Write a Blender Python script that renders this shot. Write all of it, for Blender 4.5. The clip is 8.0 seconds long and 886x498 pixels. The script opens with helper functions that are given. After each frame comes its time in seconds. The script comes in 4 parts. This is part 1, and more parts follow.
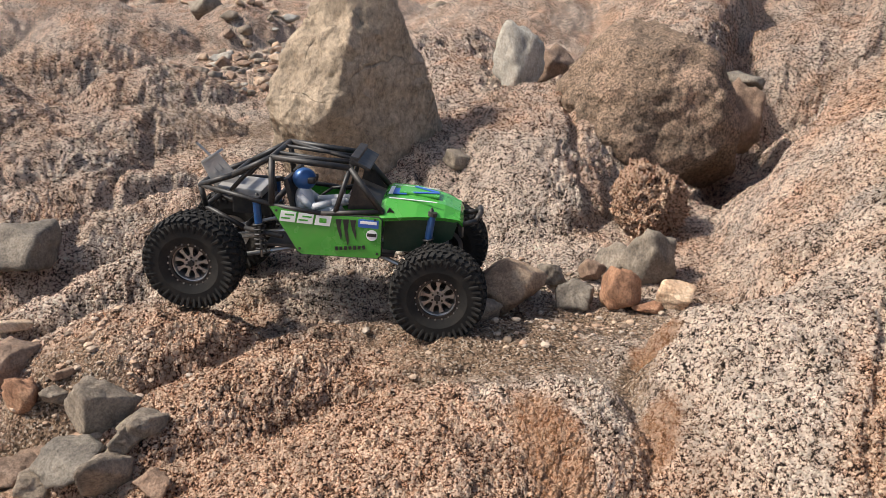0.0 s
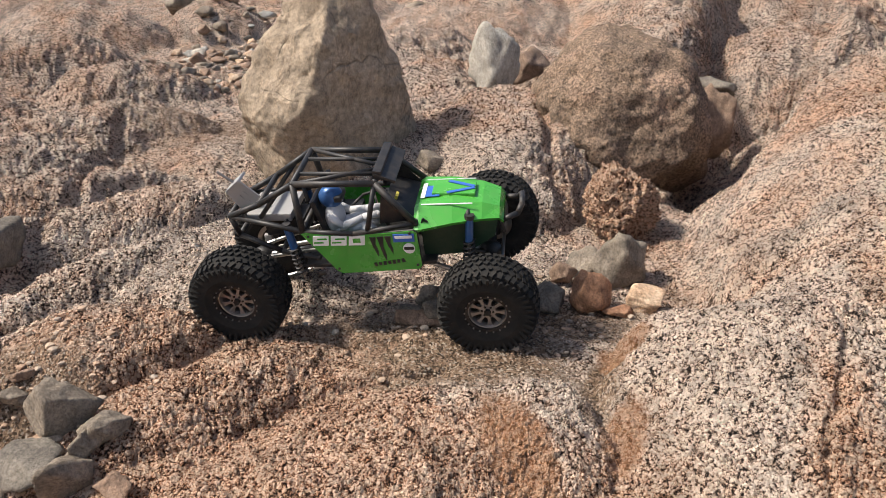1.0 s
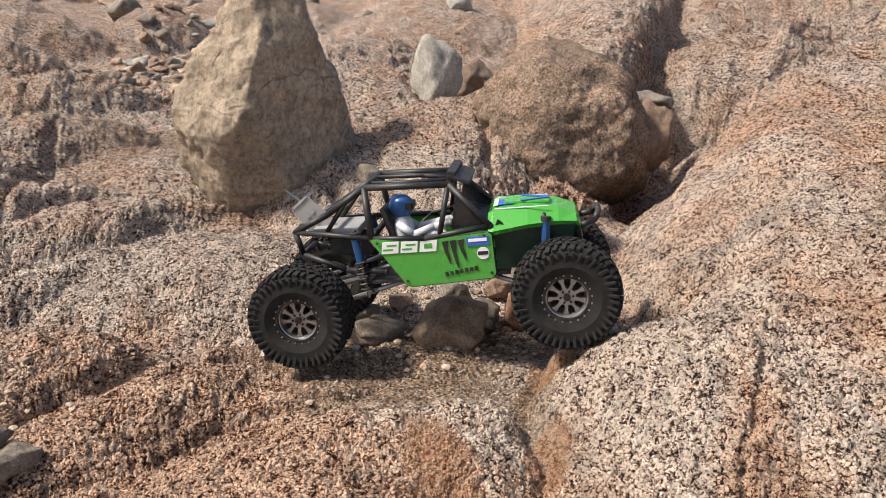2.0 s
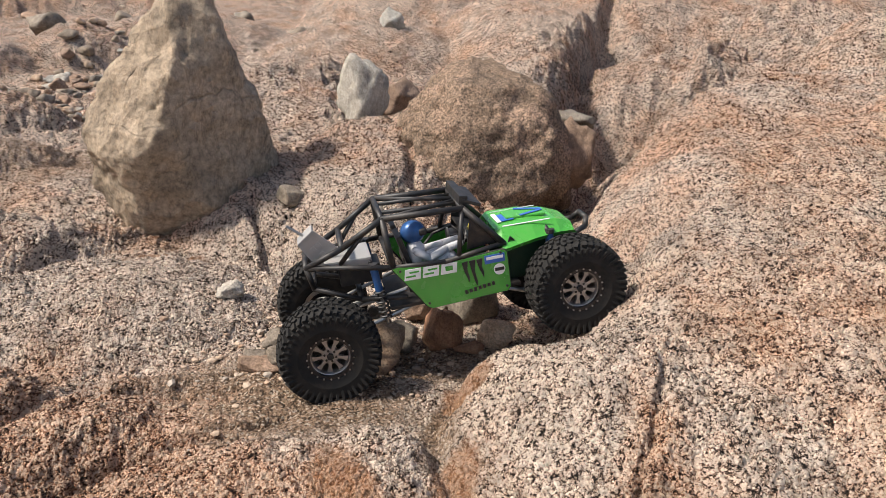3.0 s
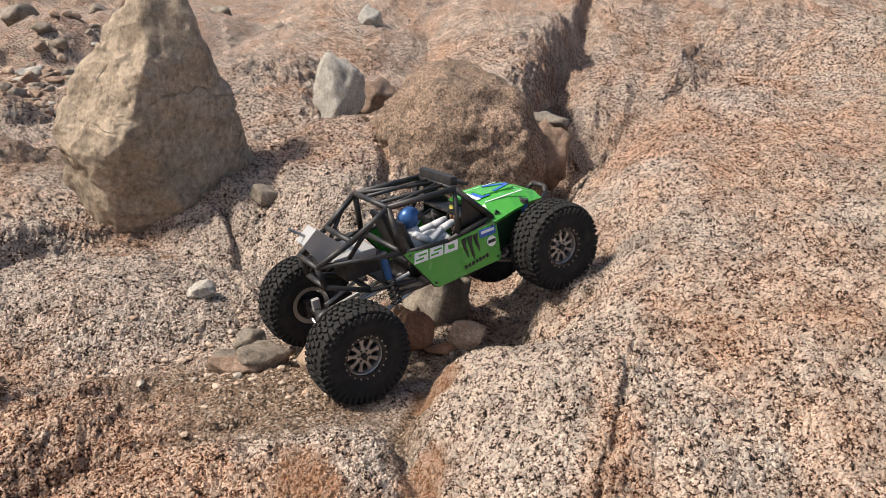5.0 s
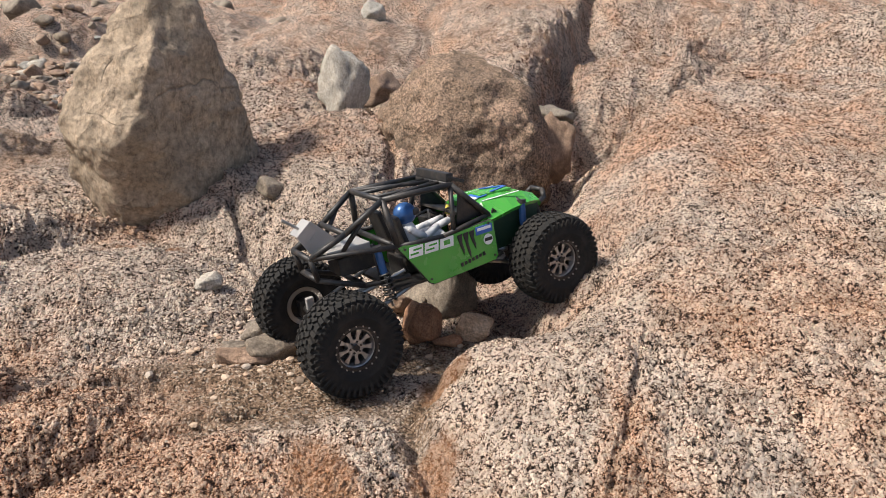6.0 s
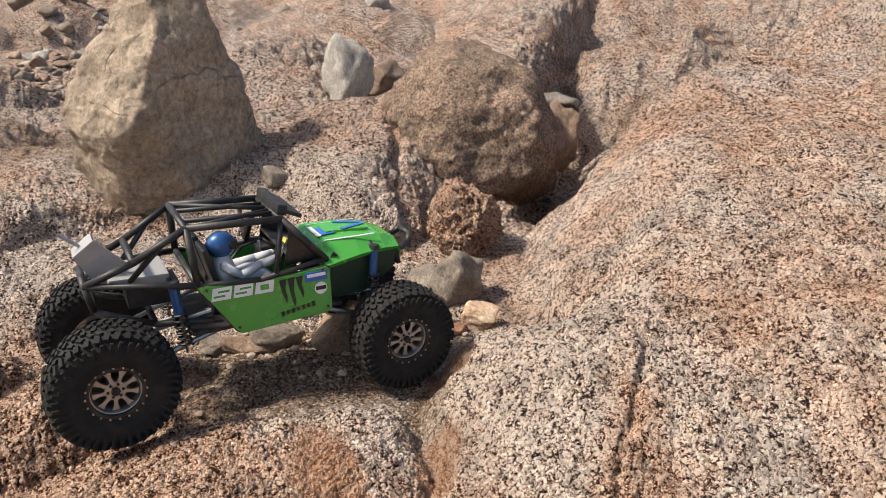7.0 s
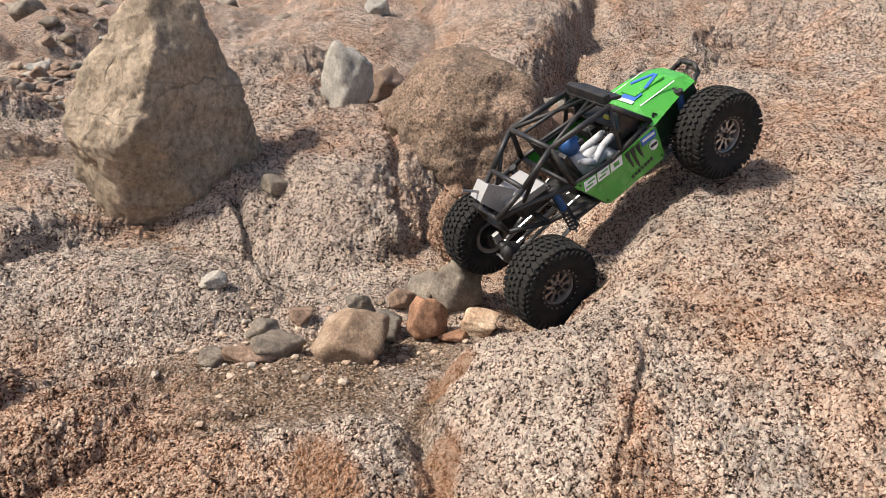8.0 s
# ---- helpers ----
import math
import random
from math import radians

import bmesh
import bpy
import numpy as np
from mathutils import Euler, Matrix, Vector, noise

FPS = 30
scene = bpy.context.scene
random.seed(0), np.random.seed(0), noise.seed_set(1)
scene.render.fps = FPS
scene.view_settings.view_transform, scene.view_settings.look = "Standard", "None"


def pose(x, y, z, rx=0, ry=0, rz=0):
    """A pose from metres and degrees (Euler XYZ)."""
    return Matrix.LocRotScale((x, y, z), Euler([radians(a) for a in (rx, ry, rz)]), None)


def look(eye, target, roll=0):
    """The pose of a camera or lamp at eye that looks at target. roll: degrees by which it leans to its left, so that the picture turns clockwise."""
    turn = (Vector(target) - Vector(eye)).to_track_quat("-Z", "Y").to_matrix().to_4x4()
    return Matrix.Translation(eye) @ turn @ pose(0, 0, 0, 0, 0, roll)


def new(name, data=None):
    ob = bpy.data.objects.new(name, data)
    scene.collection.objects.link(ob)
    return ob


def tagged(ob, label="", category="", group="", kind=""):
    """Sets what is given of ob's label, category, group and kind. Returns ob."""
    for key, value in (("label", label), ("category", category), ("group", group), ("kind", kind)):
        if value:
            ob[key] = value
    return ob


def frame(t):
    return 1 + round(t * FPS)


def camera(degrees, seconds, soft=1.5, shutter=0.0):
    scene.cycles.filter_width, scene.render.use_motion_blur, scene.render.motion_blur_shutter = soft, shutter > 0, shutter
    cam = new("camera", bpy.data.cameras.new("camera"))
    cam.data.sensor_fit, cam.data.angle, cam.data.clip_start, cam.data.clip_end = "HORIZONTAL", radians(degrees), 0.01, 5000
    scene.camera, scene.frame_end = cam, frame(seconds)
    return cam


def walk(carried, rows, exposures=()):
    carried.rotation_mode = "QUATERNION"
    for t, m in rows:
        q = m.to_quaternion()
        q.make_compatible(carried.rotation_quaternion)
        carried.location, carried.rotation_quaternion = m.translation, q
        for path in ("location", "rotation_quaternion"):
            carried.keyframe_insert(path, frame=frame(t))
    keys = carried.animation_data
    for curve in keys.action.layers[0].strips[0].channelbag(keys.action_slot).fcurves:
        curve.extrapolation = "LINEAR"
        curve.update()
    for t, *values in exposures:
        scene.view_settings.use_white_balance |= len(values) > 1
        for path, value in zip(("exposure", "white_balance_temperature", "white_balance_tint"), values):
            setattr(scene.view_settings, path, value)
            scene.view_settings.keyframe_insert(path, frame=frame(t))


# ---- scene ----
import itertools

cam = camera(62.5, 8.0, soft=0.7)
PATH = [
    (0, (0.0083, -0.0801, 0.5638), (-0.0066, 1.5020, 0.0598), -1.13),
    (0.5, (0.0141, -0.0773, 0.5617), (0.0324, 1.5029, 0.0524), -0.29),
    (1, (0.0174, -0.0753, 0.5660), (0.0548, 1.5053, 0.0611), 0.02),
    (1.5, (0.0257, -0.0719, 0.5649), (0.0805, 1.5081, 0.0589), 0.73),
    (2, (0.0564, -0.0626, 0.5777), (0.1901, 1.5176, 0.0893), 0.56),
    (2.2, (0.0614, -0.0597, 0.5747), (0.2332, 1.5215, 0.0991), 0.88),
    (3.3, (0.1112, -0.0611, 0.5929), (0.3785, 1.5130, 0.1406), 1.03),
    (3.5, (0.1062, -0.0638, 0.5943), (0.3743, 1.5109, 0.1437), 1.23),
    (4, (0.1112, -0.0625, 0.5977), (0.3934, 1.5086, 0.1426), 1.56),
    (4.5, (0.1187, -0.0685, 0.5987), (0.4216, 1.4982, 0.1396), 1.86),
    (6, (0.1021, -0.0660, 0.5915), (0.4059, 1.4969, 0.1219), 2.05),
    (6.5, (0.1062, -0.0604, 0.5871), (0.4001, 1.4994, 0.1013), 1.89),
    (7, (0.1054, -0.0630, 0.5877), (0.3951, 1.4961, 0.0950), 1.60),
    (7.5, (0.1087, -0.0632, 0.5893), (0.3901, 1.4960, 0.0959), 1.14),
    (8, (0.1112, -0.0626, 0.5919), (0.3942, 1.5002, 0.1089), 0.94),
]
walk(cam, [(t, look(eye, target, roll)) for t, eye, target, roll in PATH])

# ---------------------------------------------------------------- light
world = bpy.data.worlds.new("hazy_sky")
scene.world = world
world.use_nodes = True
wn = world.node_tree.nodes
sky = wn.new("ShaderNodeTexSky")
sky.sky_type, sky.sun_disc = "NISHITA", False
sky.sun_elevation, sky.sun_rotation = radians(51), radians(-99)
sky.dust_density, sky.air_density = 3.0, 1.0
world.node_tree.links.new(sky.outputs[0], wn["Background"].inputs["Color"])
wn["Background"].inputs["Strength"].default_value = 0.125
sun = new("sun", bpy.data.lights.new("sun", "SUN"))
sun.data.energy, sun.data.angle, sun.data.color = 4.8, radians(7), (1.0, 0.93, 0.83)
sun.matrix_world = look((-5.4, -0.9, 6.7), (0, 0, 0))
scene.view_settings.exposure = 0.37

# ---------------------------------------------------------------- materials


class Mat:
    """A small wrapper round a node material."""

    def __init__(self, name, rough=0.7, metal=0.0, spec=0.5):
        self.m = bpy.data.materials.new(name)
        self.m.use_nodes = True
        self.t = self.m.node_tree
        self.b = self.t.nodes["Principled BSDF"]
        self.b.inputs["Roughness"].default_value = rough
        self.b.inputs["Metallic"].default_value = metal
        self.b.inputs["Specular IOR Level"].default_value = spec
        self.co = None

    def add(self, kind, **sets):
        n = self.t.nodes.new("ShaderNode" + kind)
        for key, value in sets.items():
            n.inputs[key.replace("_", " ")].default_value = value
        return n

    def link(self, a, b):
        self.t.links.new(a, b)

    def coord(self):
        if self.co is None:
            self.co = self.t.nodes.new("ShaderNodeTexCoord").outputs["Object"]
        return self.co

    def noise(self, scale, detail=4.0, rough=0.6, lac=2.0, stretch=None):
        n = self.add("TexNoise", Scale=scale, Detail=detail, Roughness=rough)
        src = self.coord()
        if stretch:
            mp = self.t.nodes.new("ShaderNodeMapping")
            mp.inputs["Scale"].default_value = stretch
            self.link(src, mp.inputs["Vector"])
            src = mp.outputs[0]
        self.link(src, n.inputs["Vector"])
        return n.outputs["Fac"]

    def cells(self, scale, feature="F1", rnd=1.0, warp=None):
        n = self.add("TexVoronoi", Scale=scale, Randomness=rnd)
        n.feature = feature
        src = self.coord()
        if warp is not None:
            w = self.add("TexNoise", Scale=warp[0], Detail=2.0)
            self.link(src, w.inputs["Vector"])
            mx = self.t.nodes.new("ShaderNodeVectorMath")
            mx.operation = "MULTIPLY_ADD"
            self.link(w.outputs["Color"], mx.inputs[0])
            mx.inputs[1].default_value = (warp[1],) * 3
            self.link(src, mx.inputs[2])
            src = mx.outputs[0]
        self.link(src, n.inputs["Vector"])
        return n

    def ramp(self, fac, stops, mode="LINEAR"):
        r = self.t.nodes.new("ShaderNodeValToRGB")
        r.color_ramp.interpolation = mode
        els = r.color_ramp.elements
        while len(els) < len(stops):
            els.new(0.5)
        for el, (pos, col) in zip(els, stops):
            el.position = pos
            el.color = (*col, 1) if len(col) == 3 else col
        self.link(fac, r.inputs["Fac"])
        return r.outputs["Color"]

    def mix(self, fac, a, b, mode="MIX"):
        n = self.t.nodes.new("ShaderNodeMix")
        n.data_type, n.blend_type = "RGBA", mode
        for sock, val in ((n.inputs[0], fac), (n.inputs[6], a), (n.inputs[7], b)):
            if isinstance(val, (int, float)):
                sock.default_value = val
            elif isinstance(val, tuple):
                sock.default_value = (*val, 1)
            else:
                self.link(val, sock)
        return n.outputs[2]

    def math(self, op, a, b=0.0):
        n = self.t.nodes.new("ShaderNodeMath")
        n.operation = op
        for sock, val in ((n.inputs[0], a), (n.inputs[1], b)):
            if isinstance(val, (int, float)):
                sock.default_value = val
            else:
                self.link(val, sock)
        return n.outputs[0]

    def attr(self, name):
        n = self.t.nodes.new("ShaderNodeAttribute")
        n.attribute_name = name
        return n.outputs["Fac"]

    def color(self, c):
        if isinstance(c, tuple):
            self.b.inputs["Base Color"].default_value = (*c, 1)
        else:
            self.link(c, self.b.inputs["Base Color"])
        return self

    def bump(self, height, strength=0.5, dist=0.002):
        n = self.add("Bump", Strength=strength, Distance=dist)
        self.link(height, n.inputs["Height"])
        if self.b.inputs["Normal"].links:
            self.link(self.b.inputs["Normal"].links[0].from_socket, n.inputs["Normal"])
        self.link(n.outputs[0], self.b.inputs["Normal"])
        return self


def granite(name):
    """Coarse weathered granite: crystals of cream, tan and dark mica, rusted and sandy in places."""
    k = Mat(name, rough=0.9, spec=0.25)
    cell = k.cells(270, warp=(150, 0.006))
    sep = k.t.nodes.new("ShaderNodeSeparateColor")
    k.link(cell.outputs["Color"], sep.inputs[0])
    crumb = k.noise(470, 4.0, 0.8)
    clump = k.noise(42, 4.0, 0.7)
    pits = k.noise(120, 5.0, 0.75)
    # gap shade is painted in with the dark minerals and dirt between pale crystals
    joint_shade = k.math("MULTIPLY", k.math("MAXIMUM", k.math("SUBTRACT", cell.outputs["Distance"], 0.45), 0.0), -1.1)
    r = k.math("ADD", k.math("MULTIPLY", sep.outputs[0], 0.62), k.math("ADD", k.math("MULTIPLY", k.math("SUBTRACT", crumb, 0.5), 3.5), k.math("ADD", k.math("MULTIPLY", k.math("SUBTRACT", clump, 0.5), 1.3), 0.43)))
    r = k.math("ADD", k.math("ADD", r, joint_shade), k.math("MULTIPLY", k.math("SUBTRACT", pits, 0.5), k.math("ADD", k.math("MULTIPLY", k.attr("coarse"), 1.6), 2.2)))
    pale = k.ramp(r, [(0.17, (0.020, 0.016, 0.013)), (0.32, (0.12, 0.088, 0.068)), (0.41, (0.52, 0.37, 0.28)), (0.53, (0.83, 0.675, 0.555)), (0.78, (0.97, 0.90, 0.82))])
    rust = k.ramp(r, [(0.14, (0.026, 0.015, 0.010)), (0.31, (0.18, 0.083, 0.042)), (0.41, (0.48, 0.228, 0.125)), (0.54, (0.73, 0.445, 0.295)), (0.80, (0.90, 0.72, 0.575))])
    patch = k.noise(5.5, 5.0, 0.65)
    amount = k.math("ADD", k.attr("rust"), k.math("MULTIPLY", k.math("SUBTRACT", patch, 0.5), 2.6))
    amount = k.ramp(amount, [(0.2, (0, 0, 0)), (0.85, (1, 1, 1))])
    col = k.mix(amount, pale, rust)
    # pinkish and grey drift at hand scale
    drift = k.ramp(k.noise(14, 5.0, 0.75), [(0.32, (0.66, 0.60, 0.56)), (0.5, (1.0, 0.90, 0.83)), (0.68, (1.22, 1.09, 1.0))])
    col = k.mix(1.0, col, drift, "MULTIPLY")
    # lichen-dark stains
    stain = k.ramp(k.noise(9, 6.0, 0.72), [(0.56, (0, 0, 0)), (0.72, (1, 1, 1))])
    stain_amount = k.math("MULTIPLY", stain, 0.22)
    col = k.mix(stain_amount, col, (0.16, 0.12, 0.085))
    # loose sand and grit
    grit = k.cells(330)
    gs = k.t.nodes.new("ShaderNodeSeparateColor")
    k.link(grit.outputs["Color"], gs.inputs[0])
    sand = k.ramp(gs.outputs[1], [(0.0, (0.13, 0.085, 0.055)), (0.25, (0.33, 0.215, 0.14)), (0.55, (0.50, 0.345, 0.235)), (0.85, (0.70, 0.57, 0.45))], "CONSTANT")
    edge = k.math("ADD", k.attr("sand"), k.math("MULTIPLY", k.math("SUBTRACT", k.noise(40, 5.0, 0.7), 0.5), 0.9))
    sand_f = k.ramp(edge, [(0.40, (0, 0, 0)), (0.85, (1, 1, 1))])
    col = k.mix(sand_f, col, sand)
    # smooth orange clay
    clay = k.ramp(k.noise(60, 5.0, 0.7), [(0.3, (0.40, 0.17, 0.075)), (0.7, (0.62, 0.33, 0.17))])
    edge2 = k.math("ADD", k.attr("clay"), k.math("MULTIPLY", k.math("SUBTRACT", k.noise(55, 5.0, 0.7), 0.5), 0.8))
    clay_f = k.ramp(edge2, [(0.35, (0, 0, 0)), (0.8, (1, 1, 1))])
    clay_f2 = k.math("MULTIPLY", clay_f, 0.62)
    col = k.mix(clay_f2, col, clay)
    k.color(col)
    k.bump(k.noise(20, 6.0, 0.8), 0.7, 0.035)
    k.bump(k.noise(75, 6.0, 0.8), 0.6, 0.010)
    k.bump(pits, 0.8, 0.010)
    k.bump(r, 1.0, 0.005)
    k.bump(cell.outputs["Distance"], 1.0, -0.005)
    return k.m


def field_stone(name, light, dark, warm, flake=0.0, scale=1.0, crack=0.0):
    """A weathered stone with veins, dust and a fine grain."""
    k = Mat(name, rough=0.85, spec=0.3)
    a = k.noise(7 * scale, 6.0, 0.68)
    col = k.ramp(a, [(0.32, dark), (0.52, light), (0.72, warm)])
    fine = k.ramp(k.noise(90 * scale, 5.0, 0.75), [(0.32, (0.55, 0.54, 0.53)), (0.5, (0.98, 0.97, 0.95)), (0.66, (1.32, 1.28, 1.22))])
    col = k.mix(1.0, col, fine, "MULTIPLY")
    veins = k.ramp(k.noise(16 * scale, 6.0, 0.75, stretch=(1.0, 1.0, 0.35)), [(0.47, (1, 1, 1)), (0.5, (0.55, 0.5, 0.45)), (0.53, (1, 1, 1))])
    col = k.mix(0.55, col, veins, "MULTIPLY")
    info = k.t.nodes.new("ShaderNodeObjectInfo")
    tone = k.ramp(info.outputs["Random"], [(0.0, (0.82, 0.84, 0.86)), (1.0, (1.12, 1.06, 1.0))])
    col = k.mix(1.0, col, tone, "MULTIPLY")
    k.color(col)
    k.bump(k.noise(22 * scale, 7.0, 0.7), 0.6, 0.016 / scale)
    k.bump(k.noise(130 * scale, 4.0, 0.7), 0.7, 0.006 / scale)
    k.bump(k.noise(48 * scale, 7.0, 0.78), 0.6, 0.012 / scale)
    if crack:
        web = k.cells(crack, "DISTANCE_TO_EDGE", warp=(5, 0.22))
        line = k.ramp(web.outputs["Distance"], [(0.0, (0, 0, 0)), (0.012, (1, 1, 1))])
        gate = k.ramp(k.noise(9, 5.0), [(0.48, (0, 0, 0)), (0.62, (1, 1, 1))])
        shut = k.math("SUBTRACT", 1.0, k.math("MULTIPLY", k.math("SUBTRACT", 1.0, line), gate))
        k.bump(shut, 0.6, 0.012)
        k.color(k.mix(k.math("MULTIPLY", k.math("SUBTRACT", 1.0, shut), 0.4), col, (0.06, 0.045, 0.035)))
        facet = k.cells(13, warp=(7, 0.25))
        k.bump(facet.outputs["Distance"], 0.5, 0.03)
        k.bump(k.noise(11, 8.0, 0.75, stretch=(1.6, 1.6, 0.7)), 0.4, 0.03)
    if flake:
        speck = k.ramp(k.noise(190, 6.0, 0.85), [(0.40, (0.22, 0.20, 0.18)), (0.50, (0.95, 0.93, 0.90)), (0.6, (1.65, 1.52, 1.42))])
        k.color(k.mix(1.0, col, speck, "MULTIPLY"))
        k.bump(k.noise(60, 6.0, 0.8), 0.7, 0.012)
        k.bump(k.cells(26, warp=(12, 0.05)).outputs["Distance"], flake, 0.02)
    return k.m


def paint(name, col, rough=0.35, metal=0.0, wear=0.06, spec=0.5, dirt=(0.3, 0.22, 0.15)):
    """Paint, plastic or metal with scuffs and a film of dust."""
    k = Mat(name, rough=rough, metal=metal, spec=spec)
    f = k.ramp(k.noise(60, 6.0, 0.7), [(0.45, (0, 0, 0)), (0.8, (1, 1, 1))])
    k.color(k.mix(k.math("MULTIPLY", f, wear * 4), col, dirt))
    rr = k.math("ADD", k.math("MULTIPLY", k.noise(35, 4.0), 0.3), rough - 0.12)
    k.link(rr, k.b.inputs["Roughness"])
    k.bump(k.noise(400, 3.0), 0.08, 0.0006)
    return k.m


GRANITE = granite("granite")
TALL = field_stone("tall_stone", (0.48, 0.385, 0.29), (0.30, 0.242, 0.182), (0.63, 0.50, 0.38), crack=4.0)
ROUND = field_stone("flaking_boulder", (0.34, 0.258, 0.20), (0.21, 0.165, 0.13), (0.46, 0.335, 0.268), flake=0.35, crack=4.5)
STONES = {
    "ash": field_stone("ash_grey_stone", (0.42, 0.405, 0.37), (0.29, 0.275, 0.25), (0.56, 0.535, 0.49), scale=3),
    "grey": field_stone("grey_stone", (0.245, 0.21, 0.172), (0.13, 0.112, 0.096), (0.37, 0.32, 0.262), scale=3),
    "brown": field_stone("brown_stone", (0.30, 0.21, 0.155), (0.17, 0.12, 0.092), (0.44, 0.32, 0.245), scale=3),
    "orange": field_stone("orange_stone", (0.36, 0.20, 0.125), (0.21, 0.12, 0.08), (0.46, 0.30, 0.20), scale=3),
    "tan": field_stone("tan_stone", (0.38, 0.265, 0.18), (0.19, 0.125, 0.088), (0.56, 0.44, 0.33), scale=3),
    "pale": field_stone("pale_stone", (0.55, 0.42, 0.31), (0.38, 0.24, 0.16), (0.68, 0.58, 0.47), scale=3),
}
GREEN = paint("green_body_paint", (0.062, 0.325, 0.042), 0.22, wear=0.03, spec=0.7)
# near-black green: shade inside the fender, put into the colour
FENDER_SHADE = paint("fender_shade", (0.006, 0.03, 0.014), 0.45, wear=0.02)
BLACK = paint("black_nylon", (0.012, 0.012, 0.013), 0.5, wear=0.04)
RUBBER = paint("tyre_rubber", (0.018, 0.0175, 0.017), 0.85, wear=0.06, spec=0.2, dirt=(0.10, 0.08, 0.06))
ALLOY = paint("grey_alloy", (0.37, 0.355, 0.35), 0.36, metal=0.85, wear=0.05)
DARK_ALLOY = paint("dark_ring", (0.03, 0.03, 0.032), 0.4, metal=0.6, wear=0.05)
SILVER = paint("brushed_aluminium", (0.36, 0.35, 0.34), 0.42, metal=0.25, wear=0.06)
STEEL = paint("steel_link", (0.36, 0.35, 0.34), 0.3, metal=0.95, wear=0.05)
BLUE = paint("blue_anodised", (0.02, 0.085, 0.25), 0.35, metal=0.3, wear=0.03)
BLUE_INK = paint("blue_decal", (0.03, 0.11, 0.42), 0.4, wear=0.02)
WHITE = paint("white_decal", (0.78, 0.78, 0.77), 0.45, wear=0.03)
INK = paint("black_decal", (0.012, 0.014, 0.012), 0.5, wear=0.02)
SUIT = paint("white_figure", (0.50, 0.50, 0.51), 0.7, wear=0.05)
YELLOW = paint("yellow_tag", (0.6, 0.5, 0.08), 0.5, wear=0.03)

# ---------------------------------------------------------------- ground


def lattice(seed):
    g = np.random.RandomState(seed).rand(257, 257)
    g[256], g[:, 256] = g[0], g[:, 0]
    return g


LATTICES = [lattice(s) for s in range(8)]


def vnoise(x, y, seed=0):
    """Smooth noise from 0 to 1."""
    g = LATTICES[seed % 8]
    xf, yf = np.floor(x), np.floor(y)
    u, v = x - xf, y - yf
    i, j = xf.astype(int) & 255, yf.astype(int) & 255
    u, v = u * u * (3 - 2 * u), v * v * (3 - 2 * v)
    return (g[i, j] * (1 - u) + g[i + 1, j] * u) * (1 - v) + (g[i, j + 1] * (1 - u) + g[i + 1, j + 1] * u) * v


def fbm(x, y, seed=0, octaves=4, gain=0.5):
    total, amp, norm = 0 * x, 1.0, 0.0
    for o in range(octaves):
        total = total + amp * vnoise(x * 2.03**o + 17.3 * o, y * 2.03**o - 9.1 * o, seed + o)
        norm += amp
        amp *= gain
    return total / norm - 0.5


HASHED = np.random.RandomState(77).rand(65536, 4)


def worley3(P, scale):
    """The same in space: distance to the nearest jittered point, and its random tone."""
    Q = P * scale
    base = np.floor(Q).astype(np.int64)
    best, tone = np.full(len(P), 9.0), np.zeros(len(P))
    for a, b, c in itertools.product((-1, 0, 1), repeat=3):
        cell = base + (a, b, c)
        r = HASHED[(cell[:, 0] * 73856093 ^ cell[:, 1] * 19349663 ^ cell[:, 2] * 83492791) & 65535]
        d = ((cell + r[:, :3] - Q) ** 2).sum(1)
        near = d < best
        best, tone = np.where(near, d, best), np.where(near, r[:, 3], tone)
    return np.sqrt(best), tone


def step(a, b, x):
    t = np.clip((x - a) / (b - a), 0, 1)
    return t * t * (3 - 2 * t)


def smax(a, b, k):
    h = np.clip(0.5 + 0.5 * (a - b) / k, 0, 1)
    return b * (1 - h) + a * h + k * h * (1 - h)


def dome(X, Y, cx, cy, rx, ry, deg, top, drop, p=2.6):
    c, s = math.cos(radians(deg)), math.sin(radians(deg))
    u, v = (X - cx) * c + (Y - cy) * s, (Y - cy) * c - (X - cx) * s
    return top - drop * np.sqrt((u / rx) ** 2 + (v / ry) ** 2) ** p


def blob(X, Y, cx, cy, rx, ry, deg=0.0):
    """1 in the middle of an ellipse, 0 outside it."""
    return np.clip(dome(X, Y, cx, cy, rx, ry, deg, 1.0, 1.0, 2.0), 0, 1)


def off_line(X, Y, line):
    """Signed distance from a polyline: positive on its right-hand side as it runs."""
    best, side = np.full(X.shape, 1e9), np.zeros(X.shape)
    for (ax, ay), (bx, by) in zip(line, line[1:]):
        ex, ey = bx - ax, by - ay
        t = np.clip(((X - ax) * ex + (Y - ay) * ey) / (ex * ex + ey * ey), 0, 1)
        d = np.hypot(X - ax - t * ex, Y - ay - t * ey)
        near = d < best
        best = np.where(near, d, best)
        side = np.where(near, np.sign((X - ax) * ey - (Y - ay) * ex), side)
    return best * side


